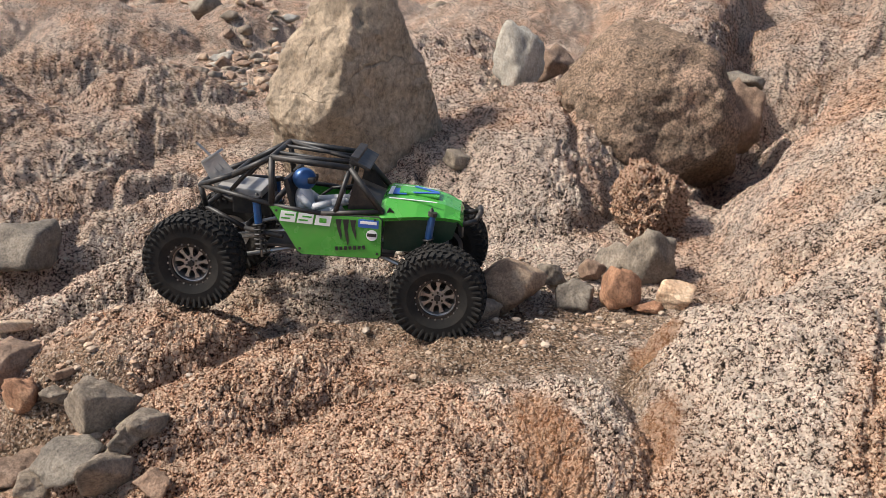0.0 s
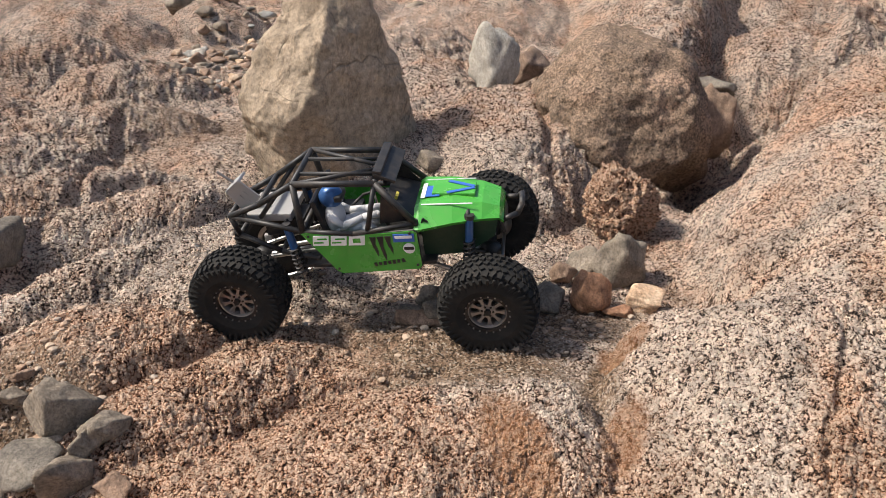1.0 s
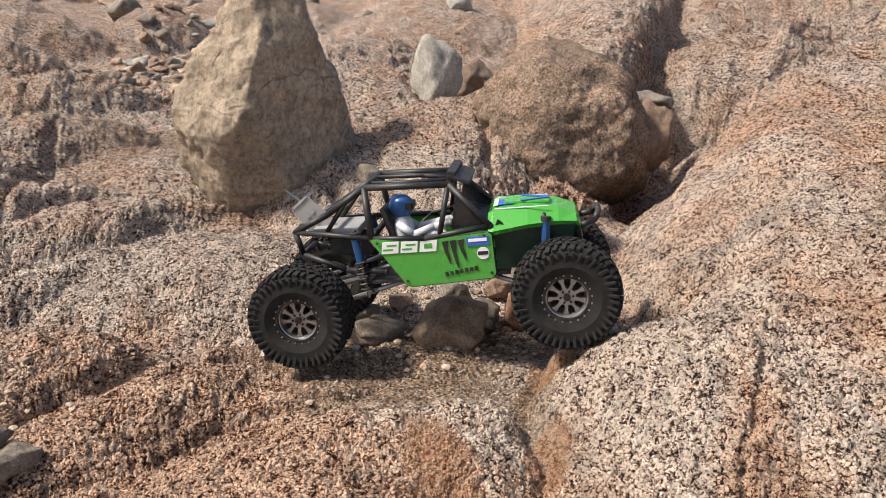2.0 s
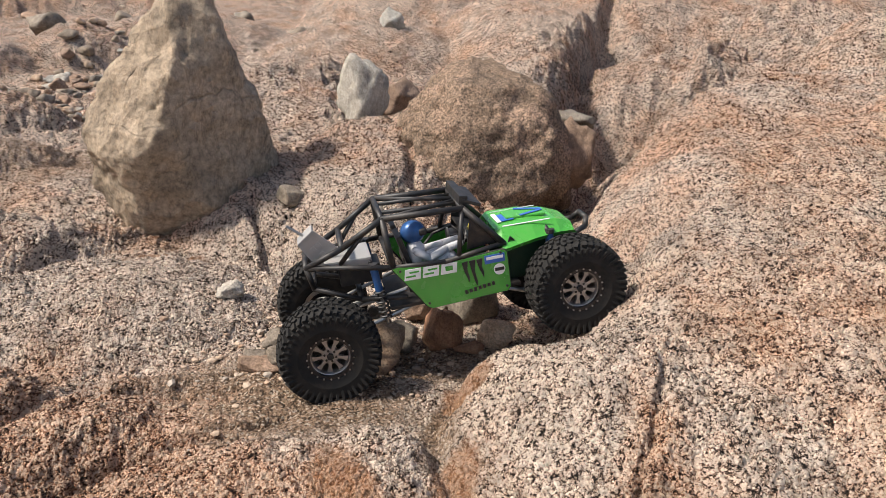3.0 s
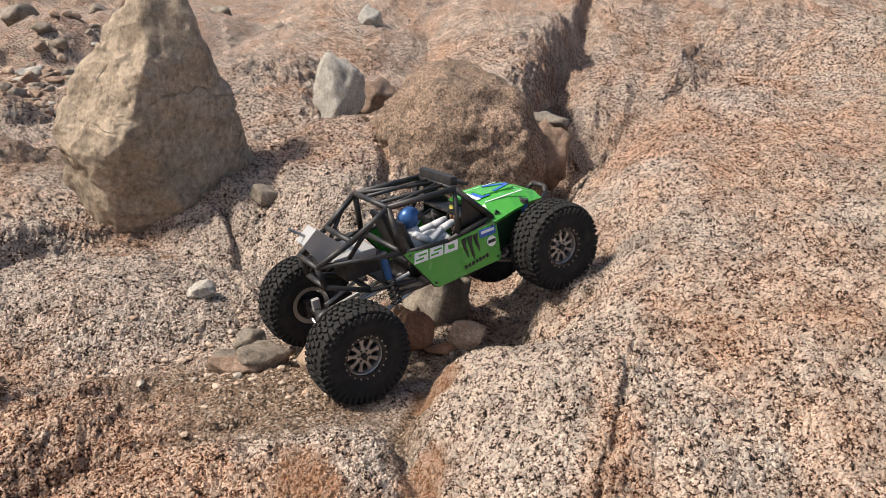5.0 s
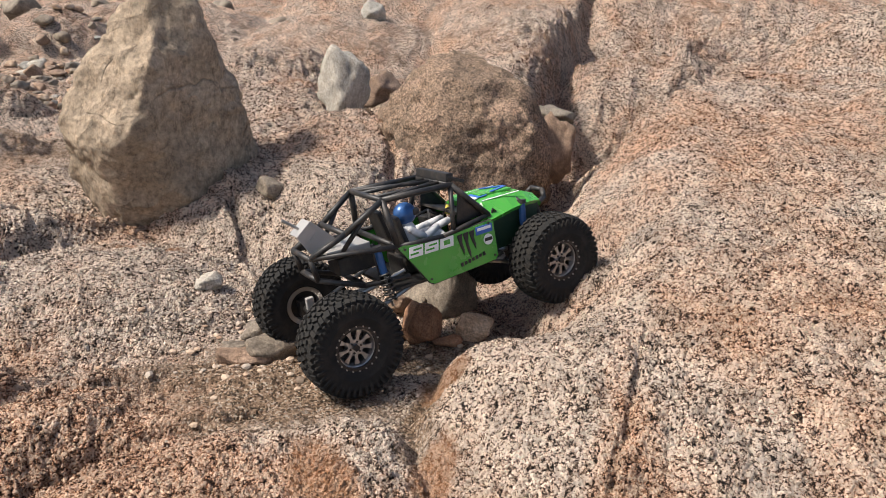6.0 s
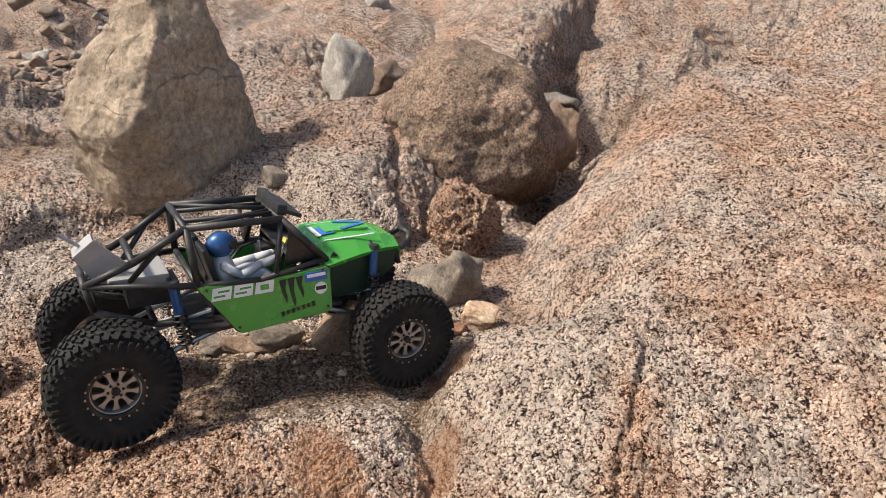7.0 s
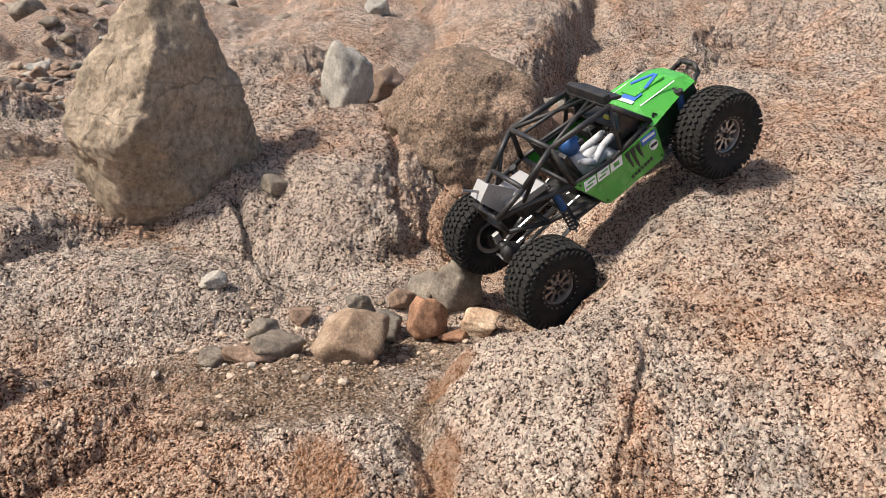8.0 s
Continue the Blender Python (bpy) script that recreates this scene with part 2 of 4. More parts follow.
SLOPE = 0.123  # the whole shore rises away from the viewer
SLOPE_EDGE = [(0.17, 0.20), (0.205, 0.60), (0.225, 0.76), (0.30, 0.865), (0.40, 0.885), (0.455, 0.95), (0.45, 1.08), (0.52, 1.3), (0.68, 1.60), (0.88, 1.92), (1.28, 2.75), (1.7, 3.5)]
CRACK = [(0.34, 0.30), (0.362, 0.445), (0.40, 0.52), (0.43, 0.585), (0.455, 0.62), (0.478, 0.66)]
CREASE2 = [(-0.50, 0.715), (-0.42, 0.745), (-0.35, 0.80), (-0.29, 0.86), (-0.20, 0.885), (-0.10, 0.90)]
CREASE = [(-0.36, 0.56), (-0.26, 0.655), (-0.20, 0.72), (-0.13, 0.775), (-0.05, 0.80)]

VALLEY = [(0.63, 1.66), (0.77, 1.97), (0.93, 2.33), (1.10, 2.70), (1.43, 3.35), (1.9, 4.3)]
CREASE3 = [(0.98, 1.62), (1.10, 1.72), (1.35, 1.98), (1.70, 2.30), (2.1, 2.55), (2.7, 2.8)]
CREASE4 = [(1.06, 1.20), (1.24, 1.33), (1.40, 1.43), (1.8, 1.6)]
CREASE6 = [(1.35, 2.35), (1.70, 2.80), (2.30, 3.25), (3.2, 3.6)]
CREASE7 = [(-0.06, 1.53), (-0.025, 1.43), (-0.012, 1.34)]
CREASE5 = [(-0.72, 1.02), (-0.68, 1.20), (-0.71, 1.39), (-0.76, 1.66), (-0.82, 1.95)]
LEDGE = [(0.285, 1.50), (0.292, 1.70), (0.33, 2.05)]

MOUNDS = []


def mound(cx, cy, rx, ry, deg, top, drop, power):
    # the shoulders on the seaward side are worn flatter
    if cx < -0.4 and cy > 1.0:
        rx, ry, top, drop, power = rx * 1.05, ry * 1.06, top * 0.86, drop * 0.90, power - 0.2
    MOUNDS.append((cx, cy, rx, ry, deg, top, drop, power))


# shoulders before the gully: centre x, y, radii, turn, top, drop, power
mound(-0.03, 0.61, 0.36, 0.20, 30, 0.054, 0.060, 3.0)
mound(0.06, 0.845, 0.30, 0.13, 4, 0.018, 0.03, 3.2)
mound(0.150, 0.655, 0.085, 0.125, 5, 0.058, 0.035, 3.2)
mound(-0.265, 0.785, 0.22, 0.085, 33, 0.040, 0.045, 2.4)
mound(-0.435, 0.875, 0.21, 0.12, 12, 0.058, 0.075, 2.6)
mound(-0.20, 0.91, 0.17, 0.05, 20, 0.018, 0.04, 2.2)
# beyond the gully, left
mound(-0.26, 1.20, 0.34, 0.20, 8, 0.034, 0.055, 3.0)
mound(-0.50, 1.14, 0.30, 0.085, 34, 0.056, 0.11, 2.6)
mound(-0.58, 1.33, 0.42, 0.105, 37, 0.075, 0.13, 2.6)
mound(-0.77, 1.43, 0.36, 0.10, 41, 0.092, 0.15, 2.5)
mound(-0.90, 1.30, 0.22, 0.12, 25, 0.075, 0.14, 2.6)
mound(-1.04, 1.64, 0.34, 0.18, 32, 0.115, 0.17, 2.6)
mound(-0.90, 1.98, 0.36, 0.15, 25, 0.10, 0.15, 2.5)
mound(-1.42, 2.05, 0.40, 0.26, 10, 0.15, 0.20, 2.6)
mound(-0.30, 1.85, 0.55, 0.30, 5, 0.012, 0.05, 3.0)
mound(-1.02, 2.55, 0.32, 0.17, 12, 0.12, 0.19, 2.8)
mound(-1.75, 2.45, 0.35, 0.2, 12, 0.15, 0.22, 2.8)
mound(-1.50, 2.95, 0.42, 0.22, 15, 0.15, 0.22, 2.8)
mound(-1.62, 3.55, 0.50, 0.30, 10, 0.21, 0.30, 2.8)
mound(-2.3, 3.6, 0.45, 0.3, 10, 0.22, 0.30, 2.8)
mound(-1.04, 3.85, 0.33, 0.30, 30, 0.19, 0.26, 2.8)
mound(-2.35, 2.80, 0.60, 0.40, 10, 0.16, 0.25, 2.6)
mound(-2.40, 4.40, 0.75, 0.45, 5, 0.25, 0.35, 2.6)
# the rise between the two boulders
mound(0.22, 1.76, 0.25, 0.50, -8, 0.150, 0.17, 3.3)
mound(-0.02, 1.86, 0.30, 0.50, -4, 0.105, 0.14, 3.4)
mound(0.06, 2.25, 0.32, 0.40, -10, 0.150, 0.17, 2.6)
mound(0.40, 1.62, 0.16, 0.24, 0, 0.045, 0.08, 2.4)
# behind the boulders
mound(-0.02, 2.95, 0.42, 0.42, 10, 0.135, 0.18, 2.6)
mound(0.42, 2.55, 0.30, 0.30, 0, 0.10, 0.15, 2.4)
mound(0.86, 2.50, 0.34, 0.72, -17, 0.21, 0.30, 3.2)
mound(0.35, 3.9, 0.70, 0.45, 5, 0.20, 0.25, 2.5)
mound(1.10, 3.05, 0.28, 0.62, -27, 0.275, 0.32, 3.8)
mound(1.15, 3.95, 0.50, 0.60, -20, 0.32, 0.32, 3.0)
mound(-0.65, 4.6, 0.80, 0.50, 10, 0.16, 0.28, 2.5)
mound(0.85, 5.3, 1.0, 0.70, -5, 0.42, 0.5, 2.5)
mound(0.56, 0.965, 0.11, 0.10, 20, 0.135, 0.10, 2.6)
mound(0.365, 0.835, 0.085, 0.075, 25, 0.078, 0.06, 2.6)
# the right-hand slope and what follows it
mound(0.98, 1.15, 0.34, 0.38, 20, 0.290, 0.30, 2.6)
mound(1.32, 1.95, 0.42, 0.30, 25, 0.315, 0.22, 2.8)
mound(1.45, 2.65, 0.48, 0.33, 20, 0.36, 0.25, 2.8)
mound(1.62, 1.50, 0.42, 0.26, 22, 0.385, 0.2, 2.8)
mound(2.2, 2.25, 0.60, 0.34, 14, 0.47, 0.28, 2.8)
mound(2.45, 3.0, 0.70, 0.40, 10, 0.54, 0.3, 2.8)
mound(2.1, 3.6, 0.9, 0.55, 8, 0.55, 0.35, 2.8)
mound(3.6, 3.9, 1.2, 0.8, 10, 0.8, 0.5, 2.6)
mound(2.2, 5.4, 1.3, 0.8, 0, 0.75, 0.6, 2.5)
NEAR = len(MOUNDS)
rng = random.Random(11)
for n in range(70):
    cy = 6.2 + 34 * rng.random() ** 1.6
    cx = rng.uniform(-0.9, 0.9) * cy
    mound(cx, cy, cy * rng.uniform(0.10, 0.24), cy * rng.uniform(0.06, 0.13), rng.uniform(-25, 25), 0.035 * cy + 0.03 * max(cx, -2) + rng.uniform(0, 0.04) * cy, 0.09 * cy, 3.0)


def relief(X, Y):
    """Height of the rock over the plane z = 0."""
    wx, wy = fbm(X * 7, Y * 7, 1, 4), fbm(X * 7 + 31, Y * 7 - 12, 2, 4)
    A, B = X + 0.055 * wx, Y + 0.055 * wy
    floor = -0.012 - 0.05 * step(-0.36, -0.56, A + 0.15 * (B - 0.8)) * (1 - step(1.0, 1.2, B)) - 0.012 * step(1.5, 2.2, B)
    h = floor + 0.010 * fbm(X * 5, Y * 5, 5, 4)
    for m in MOUNDS[:NEAR]:
        h = smax(h, dome(A, B, *m), 0.005)
    far = Y > 3.5
    if far.any():
        hf, Af, Bf = h[far], X[far] + 0.3 * wx[far], Y[far] + 0.3 * wy[far]
        for m in MOUNDS[NEAR:]:
            hf = smax(hf, dome(Af, Bf, *m), 0.03)
        h[far] = hf
    # the long slope
    d = off_line(A, B, SLOPE_EDGE)
    plane = 0.15 + 0.10 * (A - 0.45) + 0.14 * (np.minimum(B, 1.25) - 0.55) + 0.02 * (np.maximum(B, 1.25) - 1.25)
    plane = plane - 0.05 * step(0.62, 0.25, B) - 0.13 * step(1.45, 2.2, B)
    width = 0.25 + 0.10 * step(0.9, 1.05, B)
    t = np.clip(d / width, 0, 1)
    ramp = 1 - (1 - t) ** (2.3 - 0.7 * step(0.9, 1.05, B))
    lift = np.where(d > 0, floor + (plane - floor) * ramp, -1.0)
    h = smax(h, lift, 0.006)
    # the crack that splits it, and the crease in the near shoulder
    dc = off_line(A, B, CRACK)
    h = h - 0.012 * np.exp(-((dc / 0.005) ** 2)) - 0.010 * step(0.0, 0.05, dc) * step(0.09, 0.02, np.abs(dc)) * (Y < 0.75)
    dl = off_line(A, B, CREASE)
    h = h - 0.020 * np.exp(-((dl / 0.010) ** 2)) - 0.012 * step(0.0, 0.03, dl) * step(0.12, 0.03, dl)
    d2 = off_line(A, B, CREASE2)
    h = h - 0.022 * np.exp(-((d2 / 0.012) ** 2)) - 0.010 * step(0.0, 0.03, d2) * step(0.10, 0.03, d2)
    # the gully between the far ridge and the long slope, and the creases of the slabs
    dv = off_line(A, B, VALLEY)
    h = h + 0.055 * step(-0.36, -0.16, dv) * step(0.0, -0.05, dv) * step(1.9, 2.3, B) - 0.10 * np.exp(-((dv / 0.045) ** 2))
    for line, deep, wide in ((CREASE5, 0.030, 0.016), (CREASE7, 0.035, 0.014), (LEDGE, 0.03, 0.012)):
        dk = off_line(A, B, line)
        h = h - deep * np.exp(-((dk / wide) ** 2)) - 0.4 * deep * step(0.0, 0.06, dk) * step(0.25, 0.06, dk)
    # slabs of the slope end in worn edges that drop away behind
    for line, drop, wide in ((CREASE3, 0.12, 0.07), (CREASE4, 0.05, 0.05), (CREASE6, 0.15, 0.10)):
        dk = off_line(A, B, line)
        h = h - drop * step(0.02, -wide, dk) * step(-7 * wide, -2.5 * wide, dk) * step(-0.1, 0.1, dv)
    back = step(1.3, 3.0, Y)
    h = h + 0.028 * fbm(X * 6, Y * 6, 4, 5, 0.55) + (0.016 + 0.014 * back) * fbm(X * 26, Y * 26, 6, 4, 0.6) + 0.07 * back * fbm(X * 2.6, Y * 3.4, 7, 5, 0.55)
    h = h + (0.010 + 0.045 * back) * (0.12 - np.abs(fbm(X * 5.5 + 3, Y * 8, 3, 4, 0.55)))
    return h + SLOPE * np.maximum(Y, -1.5)


def sandy(X, Y):
    s = blob(X, Y, 0.12, 0.95, 0.42, 0.13, 4) + blob(X, Y, 0.08, 0.80, 0.22, 0.10, 0) + 0.9 * blob(X, Y, -0.50, 0.74, 0.16, 0.16)
    s = s + 0.7 * blob(X, Y, -0.5, 2.1, 0.7, 0.4) + 0.8 * blob(X, Y, 0.24, 0.74, 0.035, 0.16, -20)
    return np.clip(s, 0, 1)


def height_at(x, y):
    return float(relief(np.array([x], float), np.array([y], float))[0])


def build_ground():
    ox, oy = 0.06, -0.10
    fine_az = np.arange(-46.0, 37.0, 0.105)
    az = np.radians(np.concatenate([fine_az, np.arange(37.0, 313.0, 4.0)]))
    rad = np.concatenate([[0.03, 0.12, 0.2, 0.27, 0.33], np.exp(np.arange(math.log(0.38), math.log(9.0), 0.0038)), np.exp(np.arange(math.log(9.05), math.log(90), 0.03))])
    R, T = np.meshgrid(rad, az, indexing="ij")
    X, Y = ox - R * np.sin(T), oy + R * np.cos(T)
    Z = relief(X, Y)
    nr, na = X.shape
    co = np.stack([X, Y, Z], -1)
    # crystals and lumps stand out along the surface's own normal
    across, along = np.roll(co, -1, 1) - np.roll(co, 1, 1), np.gradient(co, axis=0)
    out = np.cross(across, along).reshape(-1, 3)
    out = out / np.linalg.norm(out, axis=1)[:, None]
    out = out * np.sign(out[:, 2:])
    co = co.reshape(-1, 3)
    rough = np.flatnonzero((co[:, 1] < 3.0) & (co[:, 1] > 0.1) & (np.abs(co[:, 0]) < 2.2))
    P = co[rough]
    w, tone = worley3(P, 230)
    w2, tone2 = worley3(P + 3, 75)
    w3, tone3 = worley3(P + 5, 24)
    far = step(1.15, 1.9, P[:, 1])
    lift = (0.004 + 0.015 * far) * (0.45 - w3) + (0.002 + 0.009 * far) * (tone3 - 0.5) + 0.004 * far * (0.5 - w2) + 0.0030 * (0.5 - w) + 0.0034 * (tone - 0.5) + 0.0050 * (0.5 - w2) + 0.003 * (tone2 - 0.5)
    co[rough] += out[rough] * (lift * (1 - 0.75 * sandy(P[:, 0], P[:, 1])))[:, None]
    i, j = np.meshgrid(np.arange(nr - 1), np.arange(na), indexing="ij")
    k = (j + 1) % na
    quads = np.stack([i * na + j, i * na + k, (i + 1) * na + k, (i + 1) * na + j], -1).reshape(-1, 4)[:, ::-1]
    me = bpy.data.meshes.new("ground")
    me.vertices.add(len(co))
    me.vertices.foreach_set("co", co.ravel().astype(np.float32))
    me.loops.add(quads.size)
    me.loops.foreach_set("vertex_index", quads.ravel().astype(np.int32))
    me.polygons.add(len(quads))
    me.polygons.foreach_set("loop_start", np.arange(0, quads.size, 4, dtype=np.int32))
    me.polygons.foreach_set("use_smooth", np.ones(len(quads), dtype=bool))
    me.update(calc_edges=True)
    x, y = X.ravel(), Y.ravel()
    rust = 0.37 + 0.75 * blob(x, y, -0.30, 0.78, 0.40, 0.22, 25) + 0.6 * blob(x, y, -0.05, 0.58, 0.36, 0.22) + 0.5 * blob(x, y, 0.42, 1.30, 0.10, 0.10)
    rust = rust + 0.35 * blob(x, y, 0.28, 1.75, 0.15, 0.25) + 0.4 * blob(x, y, 0.95, 1.3, 0.4, 0.35) + 0.04 * step(1.7, 2.6, y) + 0.5 * blob(x, y, 0.40, 0.50, 0.05, 0.2, -20)
    rust = rust - 0.45 * blob(x, y, 0.05, 1.30, 0.35, 0.3) - 0.4 * blob(x, y, 0.30, 0.70, 0.28, 0.25) - 0.3 * blob(x, y, -0.3, 1.2, 0.3, 0.2)
    clay = blob(x, y, 0.115, 0.60, 0.05, 0.15, 12) + blob(x, y, 0.235, 0.635, 0.035, 0.07, -20) + blob(x, y, 0.285, 0.83, 0.045, 0.05) + blob(x, y, -0.22, 1.40, 0.11, 0.035, 5)
    for name, values in (("rust", rust), ("clay", np.clip(clay * 1.2, 0, 1)), ("sand", sandy(x, y)), ("coarse", step(1.2, 2.2, y))):
        me.attributes.new(name, "FLOAT", "POINT").data.foreach_set("value", values.astype(np.float32))
    me.materials.append(GRANITE)
    return tagged(new("ground", me), "coarse weathered granite shore with rounded shoulders, creases and orange sand", "ground", kind="structure")


build_ground()

# ---------------------------------------------------------------- stones


def rock_mesh(name, planes, size, mat, detail=4, soft=0.06, rough=0.05, seed=0, freq=1.0):
    """A stone bounded by worn planes (normal and distance), scaled to half sizes."""
    bm = bmesh.new()
    bmesh.ops.create_icosphere(bm, subdivisions=detail, radius=1.0)
    v = np.array([q.co[:] for q in bm.verts])
    n = np.array([p[:3] for p in planes], float)
    dist = np.array([p[3] for p in planes], float)
    dist = dist / np.linalg.norm(n, axis=1)
    n = n / np.linalg.norm(n, axis=1)[:, None]
    dots = v @ n.T
    inv = np.maximum(dots, 1e-4) / dist
    e = 1.0 / soft
    r = 1.0 / (inv**e).sum(1) ** (1 / e)
    off = Vector((seed * 3.1, seed * 1.7, -seed * 2.3))
    for q, u, k in zip(bm.verts, v, r):
        p = Vector(u * k)
        a = noise.fractal(p * 2.2 * freq + off, 0.8, 2.0, 6) * rough
        b = (abs(noise.fractal(p * 5 * freq + off * 2, 0.7, 2.1, 5)) - 0.25) * rough * -0.45
        p = p * (1 + a + b)
        q.co = (p.x * size[0], p.y * size[1], p.z * size[2])
    for f in bm.faces:
        f.smooth = True
    me = bpy.data.meshes.new(name)
    bm.to_mesh(me)
    bm.free()
    me.materials.append(mat)
    return me


def random_planes(seed, n=11, low=0.66):
    g = random.Random(seed)
    out = []
    for i in range(n):
        a, z = 2.4 * i + g.uniform(-0.6, 0.6), 1 - 2 * (i + 0.5) / n
        c = math.sqrt(1 - z * z)
        out.append((c * math.cos(a), c * math.sin(a), z + g.uniform(-0.2, 0.2), g.uniform(low, 1.0)))
    return out


def stone(x, y, size, kind, seed, label, turn=0.0, lean=0.0, sink=0.2, group="loose stones", detail=4, low=0.50, rough=0.13, name="stone"):
    me = rock_mesh(name, random_planes(seed, 9 + seed % 5, low), size, STONES[kind], detail, 0.022, rough, seed)
    ob = tagged(new(name, me), label, "stone", group)
    ob.matrix_world = pose(x, y, height_at(x, y) + size[2] * (1 - 2 * sink) * 0.85, lean, 0, turn)
    return ob


# the standing stone
tall_planes = [
    (-0.90, 0.05, 0.436, 0.143), (-0.957, 0.05, 0.29, 0.150), (0.946, 0.1, 0.323, 0.153), (1.0, 0.0, 0.0, 0.187), (0.935, 0.0, -0.354, 0.242), (-0.664, 0, -0.747, 0.264),
    (0, 0, -1, 0.29), (0.0, -0.05, 1, 0.238), (-0.54, 0, 0.84, 0.2015), (0.894, 0, 0.447, 0.170), (-0.55, -0.75, 0.30, 0.118), (0.66, -0.74, -0.05, 0.0955), (0.1, -0.9, -0.42, 0.150),
    (-0.5, 0.86, 0.1, 0.15), (0.5, 0.86, 0.1, 0.15), (-0.62, -0.70, -0.35, 0.172), (0.70, -0.60, -0.40, 0.205), (0.52, -0.72, 0.46, 0.150),
]
tall = tagged(new("standing_stone", rock_mesh("standing_stone", tall_planes, (1, 1, 1), TALL, 6, 0.028, 0.16, 4, 2.2)), "tall pointed brown stone standing upright on the granite", "rock")
tall.matrix_world = pose(-0.197, 1.60, 0.435, 0, 0, 0)

# the round boulder
round_planes = [
    (0, -1, 0.1, 0.9), (0, -0.7, 0.7, 0.92), (0, -0.1, 1, 0.92), (-1, -0.2, 0.1, 0.95), (1, -0.3, 0.1, 0.93), (-0.7, -0.6, 0.4, 0.95), (0.7, -0.5, 0.5, 0.93),
    (-0.7, 0, 0.72, 0.93), (0.7, 0.1, 0.72, 0.9), (0, 1, 0.2, 0.9), (-0.6, 0.7, 0.2, 0.95), (0.6, 0.7, 0.2, 0.95), (0, -0.6, -0.8, 0.85), (0.5, -0.5, -0.7, 0.85), (-0.5, -0.5, -0.7, 0.88), (0, 0, -1, 0.8),
]
boulder = tagged(new("boulder", rock_mesh("boulder", round_planes, (0.238, 0.22, 0.235), ROUND, 6, 0.06, 0.075, 9, 1.5)), "large rounded granite boulder with a flaking pinkish top", "rock")
boulder.matrix_world = pose(0.508, 1.77, 0.305, 0, 0, 0)
knob = tagged(new("granite_knob", rock_mesh("granite_knob", random_planes(71, 14, 0.8), (0.070, 0.066, 0.090), GRANITE, 6, 0.08, 0.20, 6, 2.4)), "crumbling rust-red granite knob below the boulder", "rock")
knob.data.attributes.new("rust", "FLOAT", "POINT").data.foreach_set("value", np.full(len(knob.data.vertices), 1.3, np.float32))
knob.matrix_world = pose(0.405, 1.335, 0.200, 0, 0, 0)

pushed_stone = stone(0.10, 1.03, (0.066, 0.055, 0.052), "tan", 3, "rounded tan and brown stone lying in the gully", 20, name="stone", sink=0.12, rough=0.08)
kicked_stone = stone(-0.01, 0.975, (0.030, 0.022, 0.020), "grey", 8, "small grey angular stone in the gully", 40)
STONE_LIST = (
    (0.050, 0.965, 0.044, 0.030, 0.028, "grey", 21, 10, "pale grey flat-topped stone in the gully"),
    (0.026, 1.030, 0.034, 0.024, 0.024, "grey", 22, 30, "small cracked grey stone in the gully"),
    (0.010, 0.950, 0.036, 0.022, 0.016, "brown", 23, -15, "flat brown stone lying on sand"),
    (0.080, 1.085, 0.028, 0.022, 0.016, "brown", 24, 60, "flat dark brown stone on sand"),
    (0.212, 1.040, 0.034, 0.030, 0.030, "grey", 25, 15, "blocky grey stone in the gully"),
    (0.180, 1.100, 0.030, 0.024, 0.022, "grey", 26, 50, "small dark grey stone in the gully"),
    (0.282, 1.025, 0.036, 0.032, 0.042, "orange", 27, 25, "upright orange-brown stone in the gully"),
    (0.368, 1.020, 0.038, 0.028, 0.026, "pale", 28, -10, "pale orange-and-cream broken stone"),
    (0.325, 1.000, 0.024, 0.018, 0.012, "orange", 29, 5, "small flat tan stone"),
    (0.362, 1.115, 0.050, 0.038, 0.052, "grey", 33, 20, "dark grey pointed stone leaning in the gully"),
    (0.300, 1.150, 0.046, 0.034, 0.036, "grey", 31, -35, "dark grey angular stone in the gully"),
    (-0.060, 1.185, 0.030, 0.024, 0.022, "ash", 34, 20, "small pale chipped stone on rock"),
    (0.255, 1.110, 0.026, 0.022, 0.022, "brown", 35, 10, "small brown stone between larger ones"),
)
for x, y, a, b, c, kind, seed, turn, label in STONE_LIST:
    stone(x, y, (a, b, c), kind, seed, label, turn)
